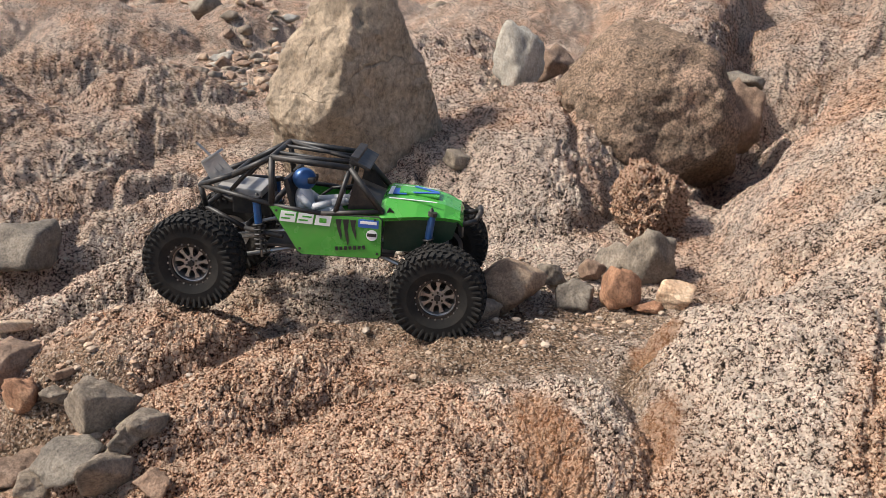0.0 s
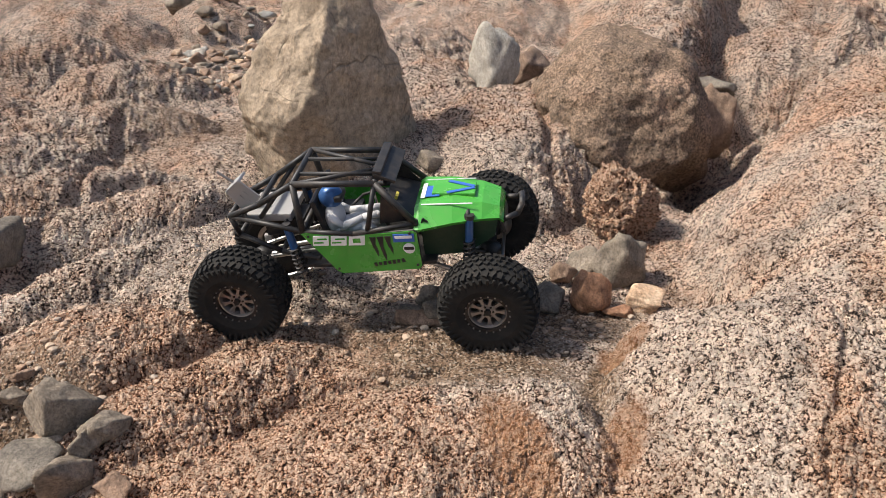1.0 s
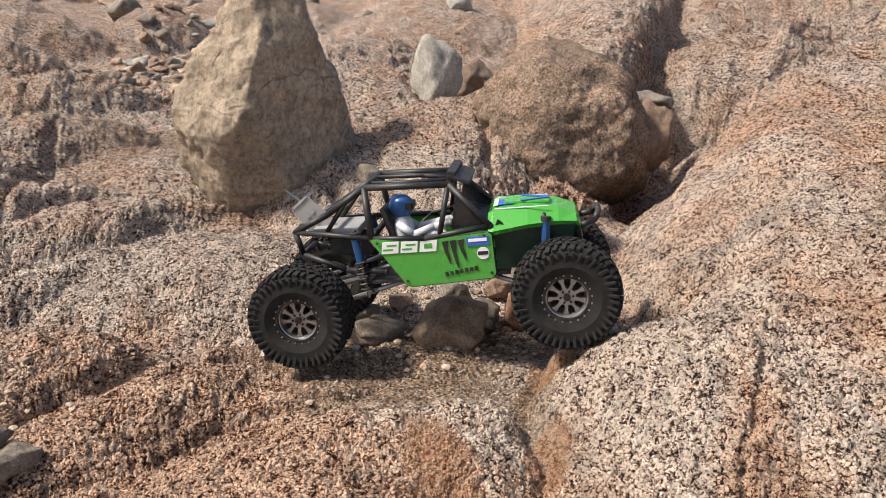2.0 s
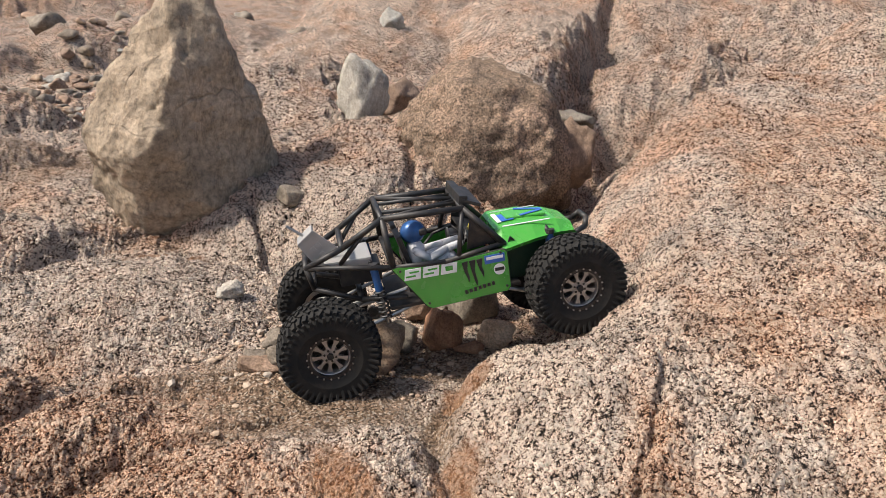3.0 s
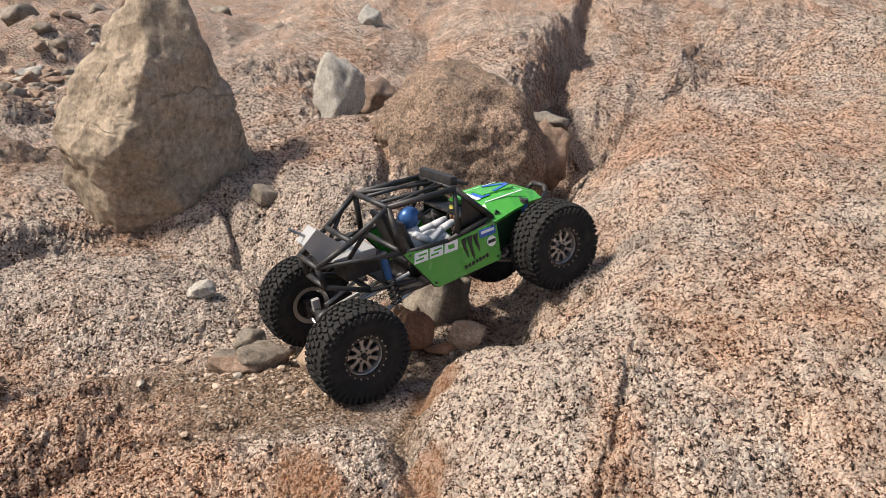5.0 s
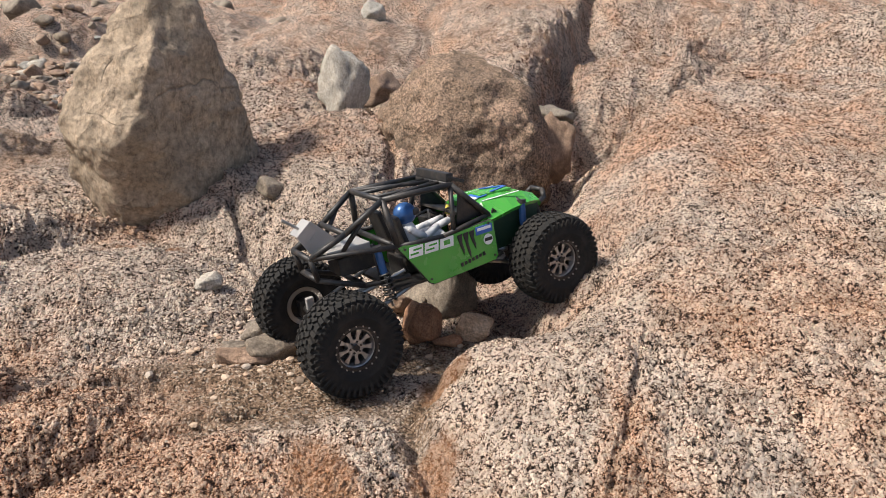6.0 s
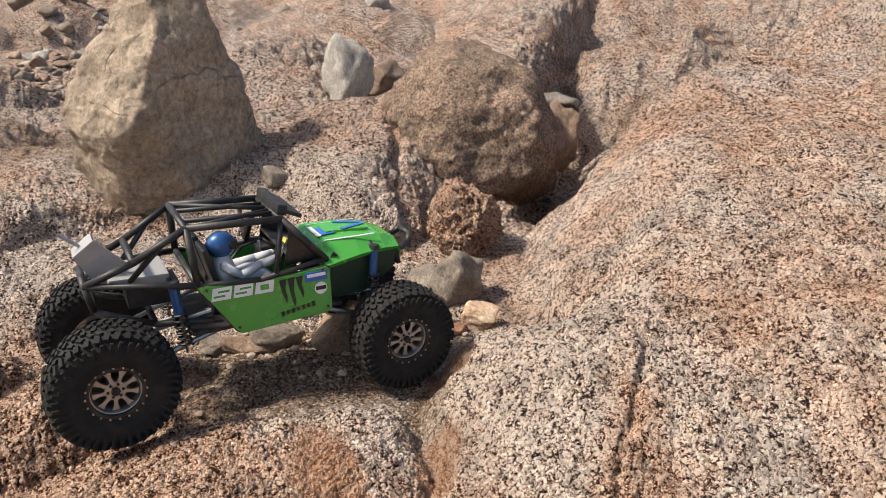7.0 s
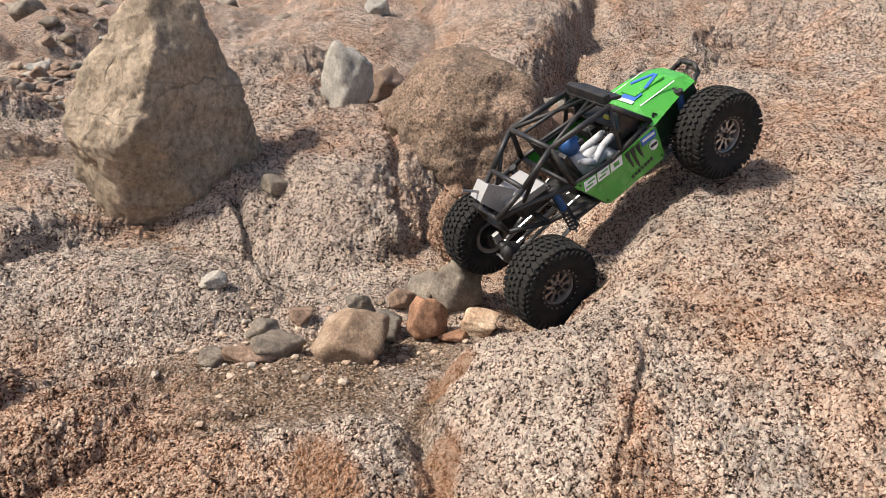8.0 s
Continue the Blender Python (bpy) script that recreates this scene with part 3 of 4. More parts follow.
SIDE_STONES = (
    (-0.425, 0.705, 0.041, 0.036, 0.040, "grey", 41, 15, "grey-brown rounded stone at the foot of the slab"),
    (-0.388, 0.640, 0.034, 0.028, 0.027, "grey", 42, 40, "pale grey angular stone in the heap"),
    (-0.440, 0.650, 0.048, 0.036, 0.026, "grey", 43, -20, "flaky grey slab of stone"),
    (-0.378, 0.668, 0.024, 0.020, 0.022, "grey", 44, 70, "grey wedge of stone in the heap"),
    (-0.540, 0.700, 0.036, 0.034, 0.030, "brown", 45, 0, "brown stone in the stone heap"),
    (-0.330, 0.618, 0.022, 0.018, 0.015, "brown", 46, 0, "small brown stone on grit"),
    (-0.752, 1.140, 0.084, 0.066, 0.058, "grey", 47, 10, "large dark grey stone in a hollow"),
    (-0.690, 0.980, 0.036, 0.028, 0.014, "pale", 48, -10, "flat pale stone on sand"),
    (-0.600, 0.815, 0.052, 0.045, 0.042, "brown", 49, 15, "dusty brown stone in the heap"),
    (-0.552, 0.768, 0.021, 0.016, 0.023, "orange", 50, 15, "small orange stone on grit"),
    (-0.512, 0.770, 0.015, 0.013, 0.013, "grey", 51, 0, "small grey-green stone on grit"),
    (-0.505, 0.790, 0.024, 0.012, 0.008, "brown", 52, 25, "thin flat brown stone"),
    (-0.362, 0.685, 0.027, 0.022, 0.020, "grey", 53, 25, "cracked grey stone in the heap"),
    (-0.435, 0.682, 0.034, 0.014, 0.009, "pale", 54, 20, "thin tan sliver of stone"),
    (-0.520, 0.730, 0.030, 0.018, 0.014, "brown", 55, -15, "flat brown stone on grit"),
    (-0.480, 0.640, 0.026, 0.022, 0.016, "grey", 56, 30, "small grey stone in the heap"),
)
for x, y, a, b, c, kind, seed, turn, label in SIDE_STONES:
    stone(x, y, (a, b, c), kind, seed, label, turn)
BACK_STONES = (
    (0.22, 2.05, 0.075, 0.05, 0.10, "ash", 61, 10, "upright pale grey slab wedged in a crevice"),
    (0.445, 3.80, 0.075, 0.055, 0.055, "ash", 65, 0, "pale stone lying on the rock behind"),
    (0.03, 1.50, 0.030, 0.026, 0.026, "grey", 66, 0, "small grey stone beside the standing stone"),
)
for x, y, a, b, c, kind, seed, turn, label in BACK_STONES:
    stone(x, y, (a, b, c), kind, seed, label, turn, sink=0.15)
for x, y, z, size, kind, seed, turn, label in (
    (0.755, 1.80, 0.300, (0.062, 0.060, 0.085), "brown", 63, 20, "dark brown stone wedged beside the boulder"),
    (0.345, 2.30, 0.412, (0.090, 0.07, 0.070), "brown", 67, 35, "rust-brown stone wedged behind a slab"),
    (0.765, 1.86, 0.385, (0.070, 0.055, 0.034), "grey", 64, -25, "flat grey stone capping a dark one"),
):
    stone(x, y, size, kind, seed, label, turn).matrix_world = pose(x, y, z, 0, 0, turn)
# the scree in the hollow behind
g = random.Random(5)
for n in range(210):
    u, v = g.random(), g.random() ** 1.4
    x, y = -1.12 + 0.62 * u + 0.15 * (v - 0.5), 2.62 + 1.25 * v + 0.1 * u
    s = g.uniform(0.016, 0.042) * (0.8 + 0.4 * v)
    kind = g.choice(("grey", "grey", "brown", "brown", "pale", "ash"))
    stone(x, y, (s, s * g.uniform(0.6, 1), s * g.uniform(0.4, 0.75)), kind, 100 + n % 12, {"grey": "grey angular stone in the scree", "brown": "brown angular stone in the scree", "pale": "pale angular stone in the scree", "ash": "ash-grey angular stone in the scree"}[kind], g.uniform(0, 180), group="scree", detail=3)
for n in range(9):
    x, y = -1.9 + 0.35 * n + g.uniform(-0.15, 0.15), 5.3 + g.uniform(-0.5, 0.7)
    s = g.uniform(0.06, 0.16)
    stone(x, y, (s * 1.3, s, s * 0.7), g.choice(("brown", "grey")), 130 + n, "rounded brown stone far up the shore", g.uniform(0, 180), group="far stones", detail=3)


def pebbles():
    """Grit and pebbles in the gully and the side hollow, one object."""
    g = np.random.RandomState(21)
    src = bmesh.new()
    bmesh.ops.create_icosphere(src, subdivisions=1, radius=1.0)
    base = np.array([v.co[:] for v in src.verts])
    tris = np.array([[v.index for v in f.verts] for f in src.faces])
    src.free()
    n = 1100
    pick = g.rand(n)
    x = np.where(pick < 0.55, g.normal(0.14, 0.17, n), np.where(pick < 0.8, g.normal(-0.48, 0.07, n), g.uniform(-0.1, 0.35, n)))
    y = np.where(pick < 0.55, g.normal(0.98, 0.06, n), np.where(pick < 0.8, g.normal(0.77, 0.07, n), g.uniform(0.72, 1.2, n)))
    z = relief(x, y)
    size = 0.0014 + 0.0055 * g.rand(n) ** 5
    co, faces = [], []
    for i in range(n):
        v = base * (1 + 0.25 * g.uniform(-1, 1, base.shape)) * size[i] * np.array([1.2, 1.0, 0.65])
        a = g.uniform(0, 6.28)
        rot = np.array([[math.cos(a), -math.sin(a), 0], [math.sin(a), math.cos(a), 0], [0, 0, 1]])
        co.append(v @ rot.T + (x[i], y[i], z[i] + size[i] * 0.3))
        faces.append(tris + 12 * i)
    me = bpy.data.meshes.new("pebbles")
    me.from_pydata(np.concatenate(co).tolist(), [], np.concatenate(faces).tolist())
    k = Mat("pebble_mix", rough=0.9, spec=0.3)
    geo = k.t.nodes.new("ShaderNodeNewGeometry")
    k.color(k.ramp(geo.outputs["Random Per Island"], [(0.0, (0.16, 0.12, 0.09)), (0.3, (0.42, 0.28, 0.19)), (0.6, (0.34, 0.29, 0.24)), (0.8, (0.46, 0.33, 0.23)), (1.0, (0.44, 0.35, 0.27))]))
    k.bump(k.noise(400, 4.0), 0.5, 0.001)
    me.materials.append(k.m)
    tagged(new("pebbles", me), "scattered tan and grey pebbles and grit in the gully", "pebbles", kind="stuff")


pebbles()

# ---------------------------------------------------------------- the crawler


def part(name, bm, mat, parent, label="", smooth=False, at=None):
    """Link a bmesh as one mesh object under a thing or a part."""
    me = bpy.data.meshes.new(name)
    bmesh.ops.recalc_face_normals(bm, faces=bm.faces)
    for f in bm.faces:
        f.smooth = smooth
    bm.to_mesh(me)
    bm.free()
    me.materials.append(mat)
    ob = new(name, me)
    ob.parent = parent
    if at is not None:
        ob.matrix_basis = at
    if label:
        ob["label"] = label
    return ob


def box(x, y, z, sx, sy, sz, bevel=0.0, turn=(0, 0, 0), bm=None):
    bm = bm or bmesh.new()
    made = bmesh.ops.create_cube(bm, size=1.0, matrix=pose(x, y, z, *turn) @ Matrix.Diagonal((sx, sy, sz, 1)))
    if bevel:
        edges = {e for v in made["verts"] for e in v.link_edges}
        bmesh.ops.bevel(bm, geom=list(edges), offset=bevel, segments=2, affect="EDGES", profile=0.7)
    return bm


def rod(a, b, r, seg=10, bm=None, r2=None):
    bm = bm or bmesh.new()
    a, b = Vector(a), Vector(b)
    m = Matrix.Translation((a + b) / 2) @ (b - a).to_track_quat("Z", "Y").to_matrix().to_4x4()
    bmesh.ops.create_cone(bm, cap_ends=True, segments=seg, radius1=r, radius2=r if r2 is None else r2, depth=(b - a).length, matrix=m)
    return bm


def pipe(points, r, seg=8, bm=None):
    """A bent tube with rounded joints."""
    bm = bm or bmesh.new()
    for a, b in zip(points, points[1:]):
        rod(a, b, r, seg, bm)
    for p in points:
        bmesh.ops.create_icosphere(bm, subdivisions=1, radius=r * 1.04, matrix=Matrix.Translation(p))
    return bm


def sheet(outline, y, thick, bm=None):
    """A flat plate from an outline in x and z, standing at y."""
    bm = bm or bmesh.new()
    front = [bm.verts.new((x, y - thick / 2, z)) for x, z in outline]
    back = [bm.verts.new((x, y + thick / 2, z)) for x, z in outline]
    bm.faces.new(front)
    bm.faces.new(back[::-1])
    n = len(outline)
    for i in range(n):
        bm.faces.new((front[i], back[i], back[(i + 1) % n], front[(i + 1) % n]))
    return bm


def loft(rings):
    """A closed skin through rings of equal length."""
    bm = bmesh.new()
    vs = [[bm.verts.new(p) for p in ring] for ring in rings]
    n = len(rings[0])
    for a, b in zip(vs, vs[1:]):
        for i in range(n):
            bm.faces.new((a[i], a[(i + 1) % n], b[(i + 1) % n], b[i]))
    bm.faces.new(vs[0][::-1])
    bm.faces.new(vs[-1])
    return bm


RADIUS, HALF = 0.0705, 0.029  # tyre radius and half width
BASE, TRACK = 0.177, 0.090  # half wheelbase, half track


def revolve(profile, seg, bm=None):
    """Spin a profile of (across, radius) about the axle, y."""
    bm = bm or bmesh.new()
    rings = []
    for s in range(seg):
        a = 2 * math.pi * s / seg
        rings.append([bm.verts.new((r * math.sin(a), y, r * math.cos(a))) for y, r in profile])
    for s in range(seg):
        a, b = rings[s], rings[(s + 1) % seg]
        for i in range(len(profile) - 1):
            bm.faces.new((a[i], a[i + 1], b[i + 1], b[i]))
    return bm


def tyre_mesh():
    R = RADIUS
    prof = [(-0.019, 0.0265), (-0.0245, 0.032), (-0.029, 0.043), (-0.0285, 0.056), (-0.023, R - 0.005), (-0.012, R - 0.0034), (0.0, R - 0.003), (0.012, R - 0.0034), (0.023, R - 0.005), (0.0285, 0.056), (0.029, 0.043), (0.0245, 0.032), (0.019, 0.0265), (-0.019, 0.0265)]
    bm = revolve(prof, 72)
    n = 42
    g = random.Random(8)
    for i in range(n):
        for row, (y, w, l, shift, top) in enumerate(((-0.0212, 0.0100, 0.0060, 0.0, R - 0.0022), (-0.0105, 0.0078, 0.0056, 0.45, R - 0.0004), (0.0, 0.0080, 0.0054, 0.0, R), (0.0105, 0.0078, 0.0056, 0.55, R - 0.0004), (0.0212, 0.0100, 0.0060, 0.1, R - 0.0022))):
            a = 360 * (i + shift + g.uniform(-0.12, 0.12)) / n
            tilt = (-24, 30, -20, -30, 24)[row] + g.uniform(-14, 14)
            m = pose(0, 0, 0, 0, a, 0) @ pose(0, y, top - 0.004, (18, 6, 0, -6, -18)[row], 0, tilt)
            bmesh.ops.create_cube(bm, size=1.0, matrix=m @ Matrix.Diagonal((l * g.uniform(0.75, 1.1), w * g.uniform(0.8, 1.1), 0.0085, 1)))
        for y, s in ((-0.0286, 1), (0.0286, -1)):
            a = 360 * (i + 0.25) / n
            long = 0.019 if i % 2 else 0.013
            m = pose(0, 0, 0, 0, a, 0) @ pose(0, y, 0.0640 - long / 2, 13 * s, 8, 0)
            made = bmesh.ops.create_cube(bm, size=1.0, matrix=m @ Matrix.Diagonal((0.0044, 0.0030, long, 1)))
            bmesh.ops.bevel(bm, geom=list({e for v in made["verts"] for e in v.link_edges}), offset=0.0008, segments=1, affect="EDGES")
    return bm


def rim_disc():
    """The face of the wheel with nine windows, its outside at -y."""
    bm = revolve([(0.024, 0.026), (-0.019, 0.026), (-0.0205, 0.0245), (-0.0195, 0.0225), (-0.012, 0.0205), (0.022, 0.020), (0.024, 0.026)], 48)
    for i in range(9):
        a0 = math.radians(40 * i)
        outline = []
        for r, half in ((0.009, 13.0), (0.0150, 6.5), (0.0212, 9.5)):
            outline.append((r, half))
        pts = [(r * math.sin(a0 + math.radians(h)), r * math.cos(a0 + math.radians(h))) for r, h in outline] + [(r * math.sin(a0 - math.radians(h)), r * math.cos(a0 - math.radians(h))) for r, h in outline[::-1]]
        sheet(pts, -0.0140, 0.0045, bm)
    rod((0, -0.0165, 0), (0, -0.004, 0), 0.0100, 24, bm)
    return bm


car = new("rc_crawler")
tagged(car, "green radio-controlled rock crawler with black cage and big tyres", "toy car")


WIDER = Matrix.Diagonal((1.13, 1.0, 1.13, 1.0))


def wheel(x, y):
    w = new("wheel")
    w.parent = car
    side = 0 if y < 0 else 180
    w.matrix_basis = pose(x, y, 0)
    part("tyre", tyre_mesh(), RUBBER, w, "dusty black lugged rubber tyre")
    rim = part("rim", rim_disc(), ALLOY, w, "grey spoked alloy rim", at=pose(0, 0, 0, 0, 0, side) @ WIDER)
    ring = revolve([(-0.019, 0.0310), (-0.0235, 0.0302), (-0.0235, 0.0238), (-0.019, 0.0233), (-0.019, 0.0310)], 48)
    bolts = bmesh.new()
    for i in range(20):
        rod(*[tuple(pose(0, 0, 0, 0, 18 * i, 0) @ Vector((0, yy, 0.0274))) for yy in (-0.0252, -0.020)], 0.0011, 6, bolts)
    part("ring_bolts", bolts, ALLOY, w, "ring of small bright bolts", at=pose(0, 0, 0, 0, 0, side) @ WIDER)
    part("beadlock_ring", ring, DARK_ALLOY, w, "dark bolted ring", at=pose(0, 0, 0, 0, 0, side) @ WIDER)
    hub = rod((0, -0.021, 0), (0, -0.006, 0), 0.0042, 6)
    for i in range(6):
        rod(*[tuple(pose(0, 0, 0, 0, 60 * i, 0) @ Vector((0, yy, 0.0070))) for yy in (-0.0178, -0.012)], 0.0014, 6, hub)
    part("hub_nut", hub, DARK_ALLOY, w, at=pose(0, 0, 0, 0, 0, side) @ WIDER)
    back = revolve([(0.004, 0.0205), (0.004, 0.004), (0.008, 0.004), (0.008, 0.0205)], 32)
    part("brake_disc", back, BLACK, w, at=pose(0, 0, 0, 0, 0, side) @ WIDER)
    return w


WHEELS = {"rr": wheel(-BASE, -TRACK), "fr": wheel(BASE, -TRACK), "rl": wheel(-BASE, TRACK), "fl": wheel(BASE, TRACK)}


def axle(name, x):
    a = new(name)
    a.parent = car
    a.matrix_basis = pose(x, 0, 0)
    part("axle_tube", rod((0, -0.082, 0), (0, 0.082, 0), 0.0075, 12), BLACK, a)
    bm = bmesh.new()
    bmesh.ops.create_uvsphere(bm, u_segments=14, v_segments=10, radius=0.019, matrix=pose(0, 0.012, 0) @ Matrix.Diagonal((1, 0.8, 1, 1)))
    part("differential", bm, BLACK, a, smooth=True)
    for s in (-1, 1):
        part("knuckle", box(0, s * 0.068, 0, 0.022, 0.016, 0.026, 0.003), BLACK, a)
        part("link_mount", box(0, s * 0.045, 0.012, 0.012, 0.008, 0.022, 0.002), SILVER, a)
    part("cover_screws", pipe([(-0.02, 0.004, 0.008), (-0.02, 0.012, 0.012), (-0.02, 0.02, 0.008)], 0.002, 6), STEEL, a)
    return a


REAR_AXLE, FRONT_AXLE = axle("rear_axle", -BASE), axle("front_axle", BASE)

# body: outlines in x and z
for s in (-1, 1):
    y = s * 0.0695
    outline = [(-0.074, 0.0925), (-0.066, 0.094), (0.0, 0.0865), (0.083, 0.0905), (0.0875, 0.087), (0.0885, 0.034), (0.084, 0.0285), (-0.026, 0.0245), (-0.033, 0.029), (-0.050, 0.056)]
    p = part("side_panel", sheet(outline, y, 0.003), GREEN, car, "bright green side panel with decals")
    rim_pts = [(x, y - s * 0.001, z) for x, z in outline]
    part("panel_edge", pipe(rim_pts + rim_pts[:1], 0.0017, 6), BLACK, p)
    o = y + s * 0.0021
    # decals as plain shapes: white bars, three slashes, blue plate, white disc, dark bars
    for i in range(3):
        x0, zt, zb = -0.060 + 0.0255 * i, 0.0885 - 0.0008 * i, 0.0730 - 0.0006 * i
        q = part("white_bar", sheet([(x0, zb), (x0 + 0.0225, zb - 0.0004), (x0 + 0.0250, zt - 0.0004), (x0 + 0.0030, zt)], o, 0.0012), WHITE, p, "white lettering shape")
        for x1, z1, wide in ((0.0150, 0.68, 0.0135), (0.0095, 0.32, 0.0135)) if i < 2 else ((0.0125, 0.5, 0.0105),):
            part("bar_slit", box(x0 + x1, o + s * 0.0004, zb + z1 * (zt - zb), wide, 0.0011, 0.0024 if i < 2 else 0.0068, 0, (0, 0, 0)), GREEN, q)
    bm = bmesh.new()
    for i, (top, low) in enumerate(((0.083, 0.052), (0.0835, 0.044), (0.0835, 0.055))):
        xx = 0.0265 + 0.0105 * i
        sheet([(xx - 0.0048, top), (xx + 0.0040, top + 0.001), (xx + 0.0022, (top + low) / 2 + 0.004), (xx + 0.0046, low + 0.008), (xx + 0.0036, low), (xx + 0.0006, low + 0.009), (xx - 0.0014, (top + low) / 2 - 0.001)], o, 0.0012, bm)
    part("black_slashes", bm, INK, p, "three black torn slashes")
    part("blue_plate", box(0.0690, o, 0.0805, 0.029, 0.0012, 0.0120, 0.0), BLUE_INK, p, "small blue decal")
    part("blue_plate_bars", box(0.0690, o + s * 0.0008, 0.0822, 0.024, 0.0006, 0.0042), WHITE, p)
    part("round_decal", rod((0.0745, o - s * 0.0006, 0.0635), (0.0745, o + s * 0.0006, 0.0635), 0.0082, 20), WHITE, p, "round white decal")
    part("round_decal_bar", box(0.0745, o + s * 0.0008, 0.064, 0.0135, 0.0006, 0.0048), INK, p)
    bm = bmesh.new()
    for i in range(7):
        box(0.024 + 0.0066 * i, o, 0.0385 + 0.0009 * i, 0.0042, 0.0012, 0.0058 - 0.001 * (i % 2), bm=bm, turn=(0, -14 + 9 * (i % 3), 0))
    part("dark_bars", bm, INK, p)
    for x, z in ((-0.030, 0.033), (0.083, 0.036), (-0.064, 0.088), (0.078, 0.0875)):
        part("panel_screw", rod((x, o - 0.001, z), (x, o + 0.001, z), 0.0018, 8), BLACK, p)
    # dark sheet added where the fender's inside lies in shadow
    part("fender_shade_sheet", sheet([(0.0885, 0.088), (0.196, 0.088), (0.190, 0.060), (0.150, 0.034), (0.0885, 0.030)], s * 0.040, 0.003), FENDER_SHADE, car, "dark sheet standing for shade inside the fender")

# bonnet
rings = []
for x, hw, tw, ze, zt in ((0.083, 0.068, 0.040, 0.090, 0.108), (0.090, 0.069, 0.042, 0.0905, 0.112), (0.135, 0.060, 0.036, 0.094, 0.113), (0.175, 0.050, 0.030, 0.093, 0.107), (0.198, 0.043, 0.026, 0.089, 0.098), (0.203, 0.040, 0.024, 0.082, 0.088)):
    rings.append([(x, -hw, ze), (x, -tw, zt), (x, tw, zt), (x, hw, ze), (x, hw - 0.004, ze - 0.006), (x, -hw + 0.004, ze - 0.006)])
bm = loft(rings)
bmesh.ops.bevel(bm, geom=[e for e in bm.edges if e.calc_face_angle(0) > 0.3], offset=0.0022, segments=2, affect="EDGES")
hood = part("bonnet", bm, GREEN, car, "bright green bonnet with blue decals")
part("bonnet_scoop", box(0.135, 0, 0.1135, 0.060, 0.034, 0.004, 0.0018, (0, 3, 0)), GREEN, hood)
bm = bmesh.new()
for y in (-0.026, 0.026):
    box(0.145, y * 0.35, 0.1160, 0.040, 0.0055, 0.001, turn=(0, 3, 22 if y < 0 else -22), bm=bm)
part("bonnet_stripe", bm, BLUE_INK, hood, "blue crossed stripe decal")
part("bonnet_plate", box(0.106, -0.006, 0.1142, 0.020, 0.030, 0.001, 0, (0, -2, 0)), BLUE_INK, hood)
for y in (-0.040, 0.030):
    part("bonnet_line", box(0.128, y, 0.1125, 0.070, 0.0016, 0.001, 0, (14 if y < 0 else -10, 1, 0)), WHITE, hood)
part("bonnet_bars", box(0.093, -0.004, 0.1142, 0.006, 0.040, 0.001, 0, (0, -6, 0)), WHITE, hood)
for y in (-0.060, 0.060):
    part("body_clip", pipe([(0.094, y, 0.096), (0.097, y, 0.103), (0.102, y, 0.098), (0.096, y * 0.96, 0.099)], 0.0014, 6), BLACK, hood)
part("nose_panel", box(0.200, 0, 0.072, 0.006, 0.070, 0.026, 0.002, (0, -12, 0)), BLACK, car)
part("bumper_hoop", pipe([(0.198, -0.032, 0.078), (0.222, -0.024, 0.084), (0.228, -0.014, 0.094), (0.228, 0.014, 0.094), (0.222, 0.024, 0.084), (0.198, 0.032, 0.078)], 0.0042, 8), BLACK, car, "black front bumper hoop", True)

# cage
for s in (-1, 1):
    e, f, a, d, r = (-0.076, s * 0.052, 0.160), (0.036, s * 0.050, 0.154), (-0.072, s * 0.067, 0.094), (0.086, s * 0.062, 0.097), (-0.188, s * 0.032, 0.103)
    part("roof_rail", pipe([e, f], 0.0046), BLACK, car, "", True)
    part("windscreen_pillar", pipe([f, d], 0.0046), BLACK, car, "", True)
    part("rear_pillar", pipe([e, a], 0.0046), BLACK, car, "", True)
    part("rear_stay", pipe([e, (-0.135, s * 0.043, 0.126), r], 0.0044), BLACK, car, "", True)
    part("side_rail", pipe([a, r, (-0.182, s * 0.030, 0.070), (-0.120, s * 0.040, 0.045), (-0.060, s * 0.060, 0.045)], 0.0040), BLACK, car, "", True)
    part("door_bar", pipe([a, (0.0, s * 0.070, 0.089), d], 0.0036), BLACK, car, "", True)
    part("door_brace", pipe([f, (0.020, s * 0.068, 0.092)], 0.0036), BLACK, car, "", True)
    part("rear_brace", pipe([(-0.105, s * 0.048, 0.142), (-0.140, s * 0.036, 0.102)], 0.0034), BLACK, car, "", True)
    part("rear_upright", pipe([(-0.100, s * 0.046, 0.100), (-0.095, s * 0.046, 0.045)], 0.0034), BLACK, car, "", True)
    part("roof_diagonal", pipe([e, (0.037, s * 0.004, 0.153)], 0.0032), BLACK, car, "", True)
    part("roof_inner_rail", pipe([(-0.077, s * 0.022, 0.160), (0.037, s * 0.022, 0.154)], 0.0030), BLACK, car, "", True)
for x, w, z in ((-0.076, 0.052, 0.160), (0.036, 0.050, 0.154), (-0.188, 0.032, 0.103), (-0.182, 0.030, 0.070), (-0.120, 0.040, 0.045), (0.086, 0.062, 0.097), (-0.072, 0.067, 0.094), (-0.135, 0.043, 0.126)):
    part("cross_bar", pipe([(x, -w, z), (x, w, z)], 0.0042), BLACK, car, "", True)
part("visor", box(0.050, 0, 0.158, 0.030, 0.092, 0.005, 0.0015, (0, 24, 0)), BLACK, car, "black roof visor plate")
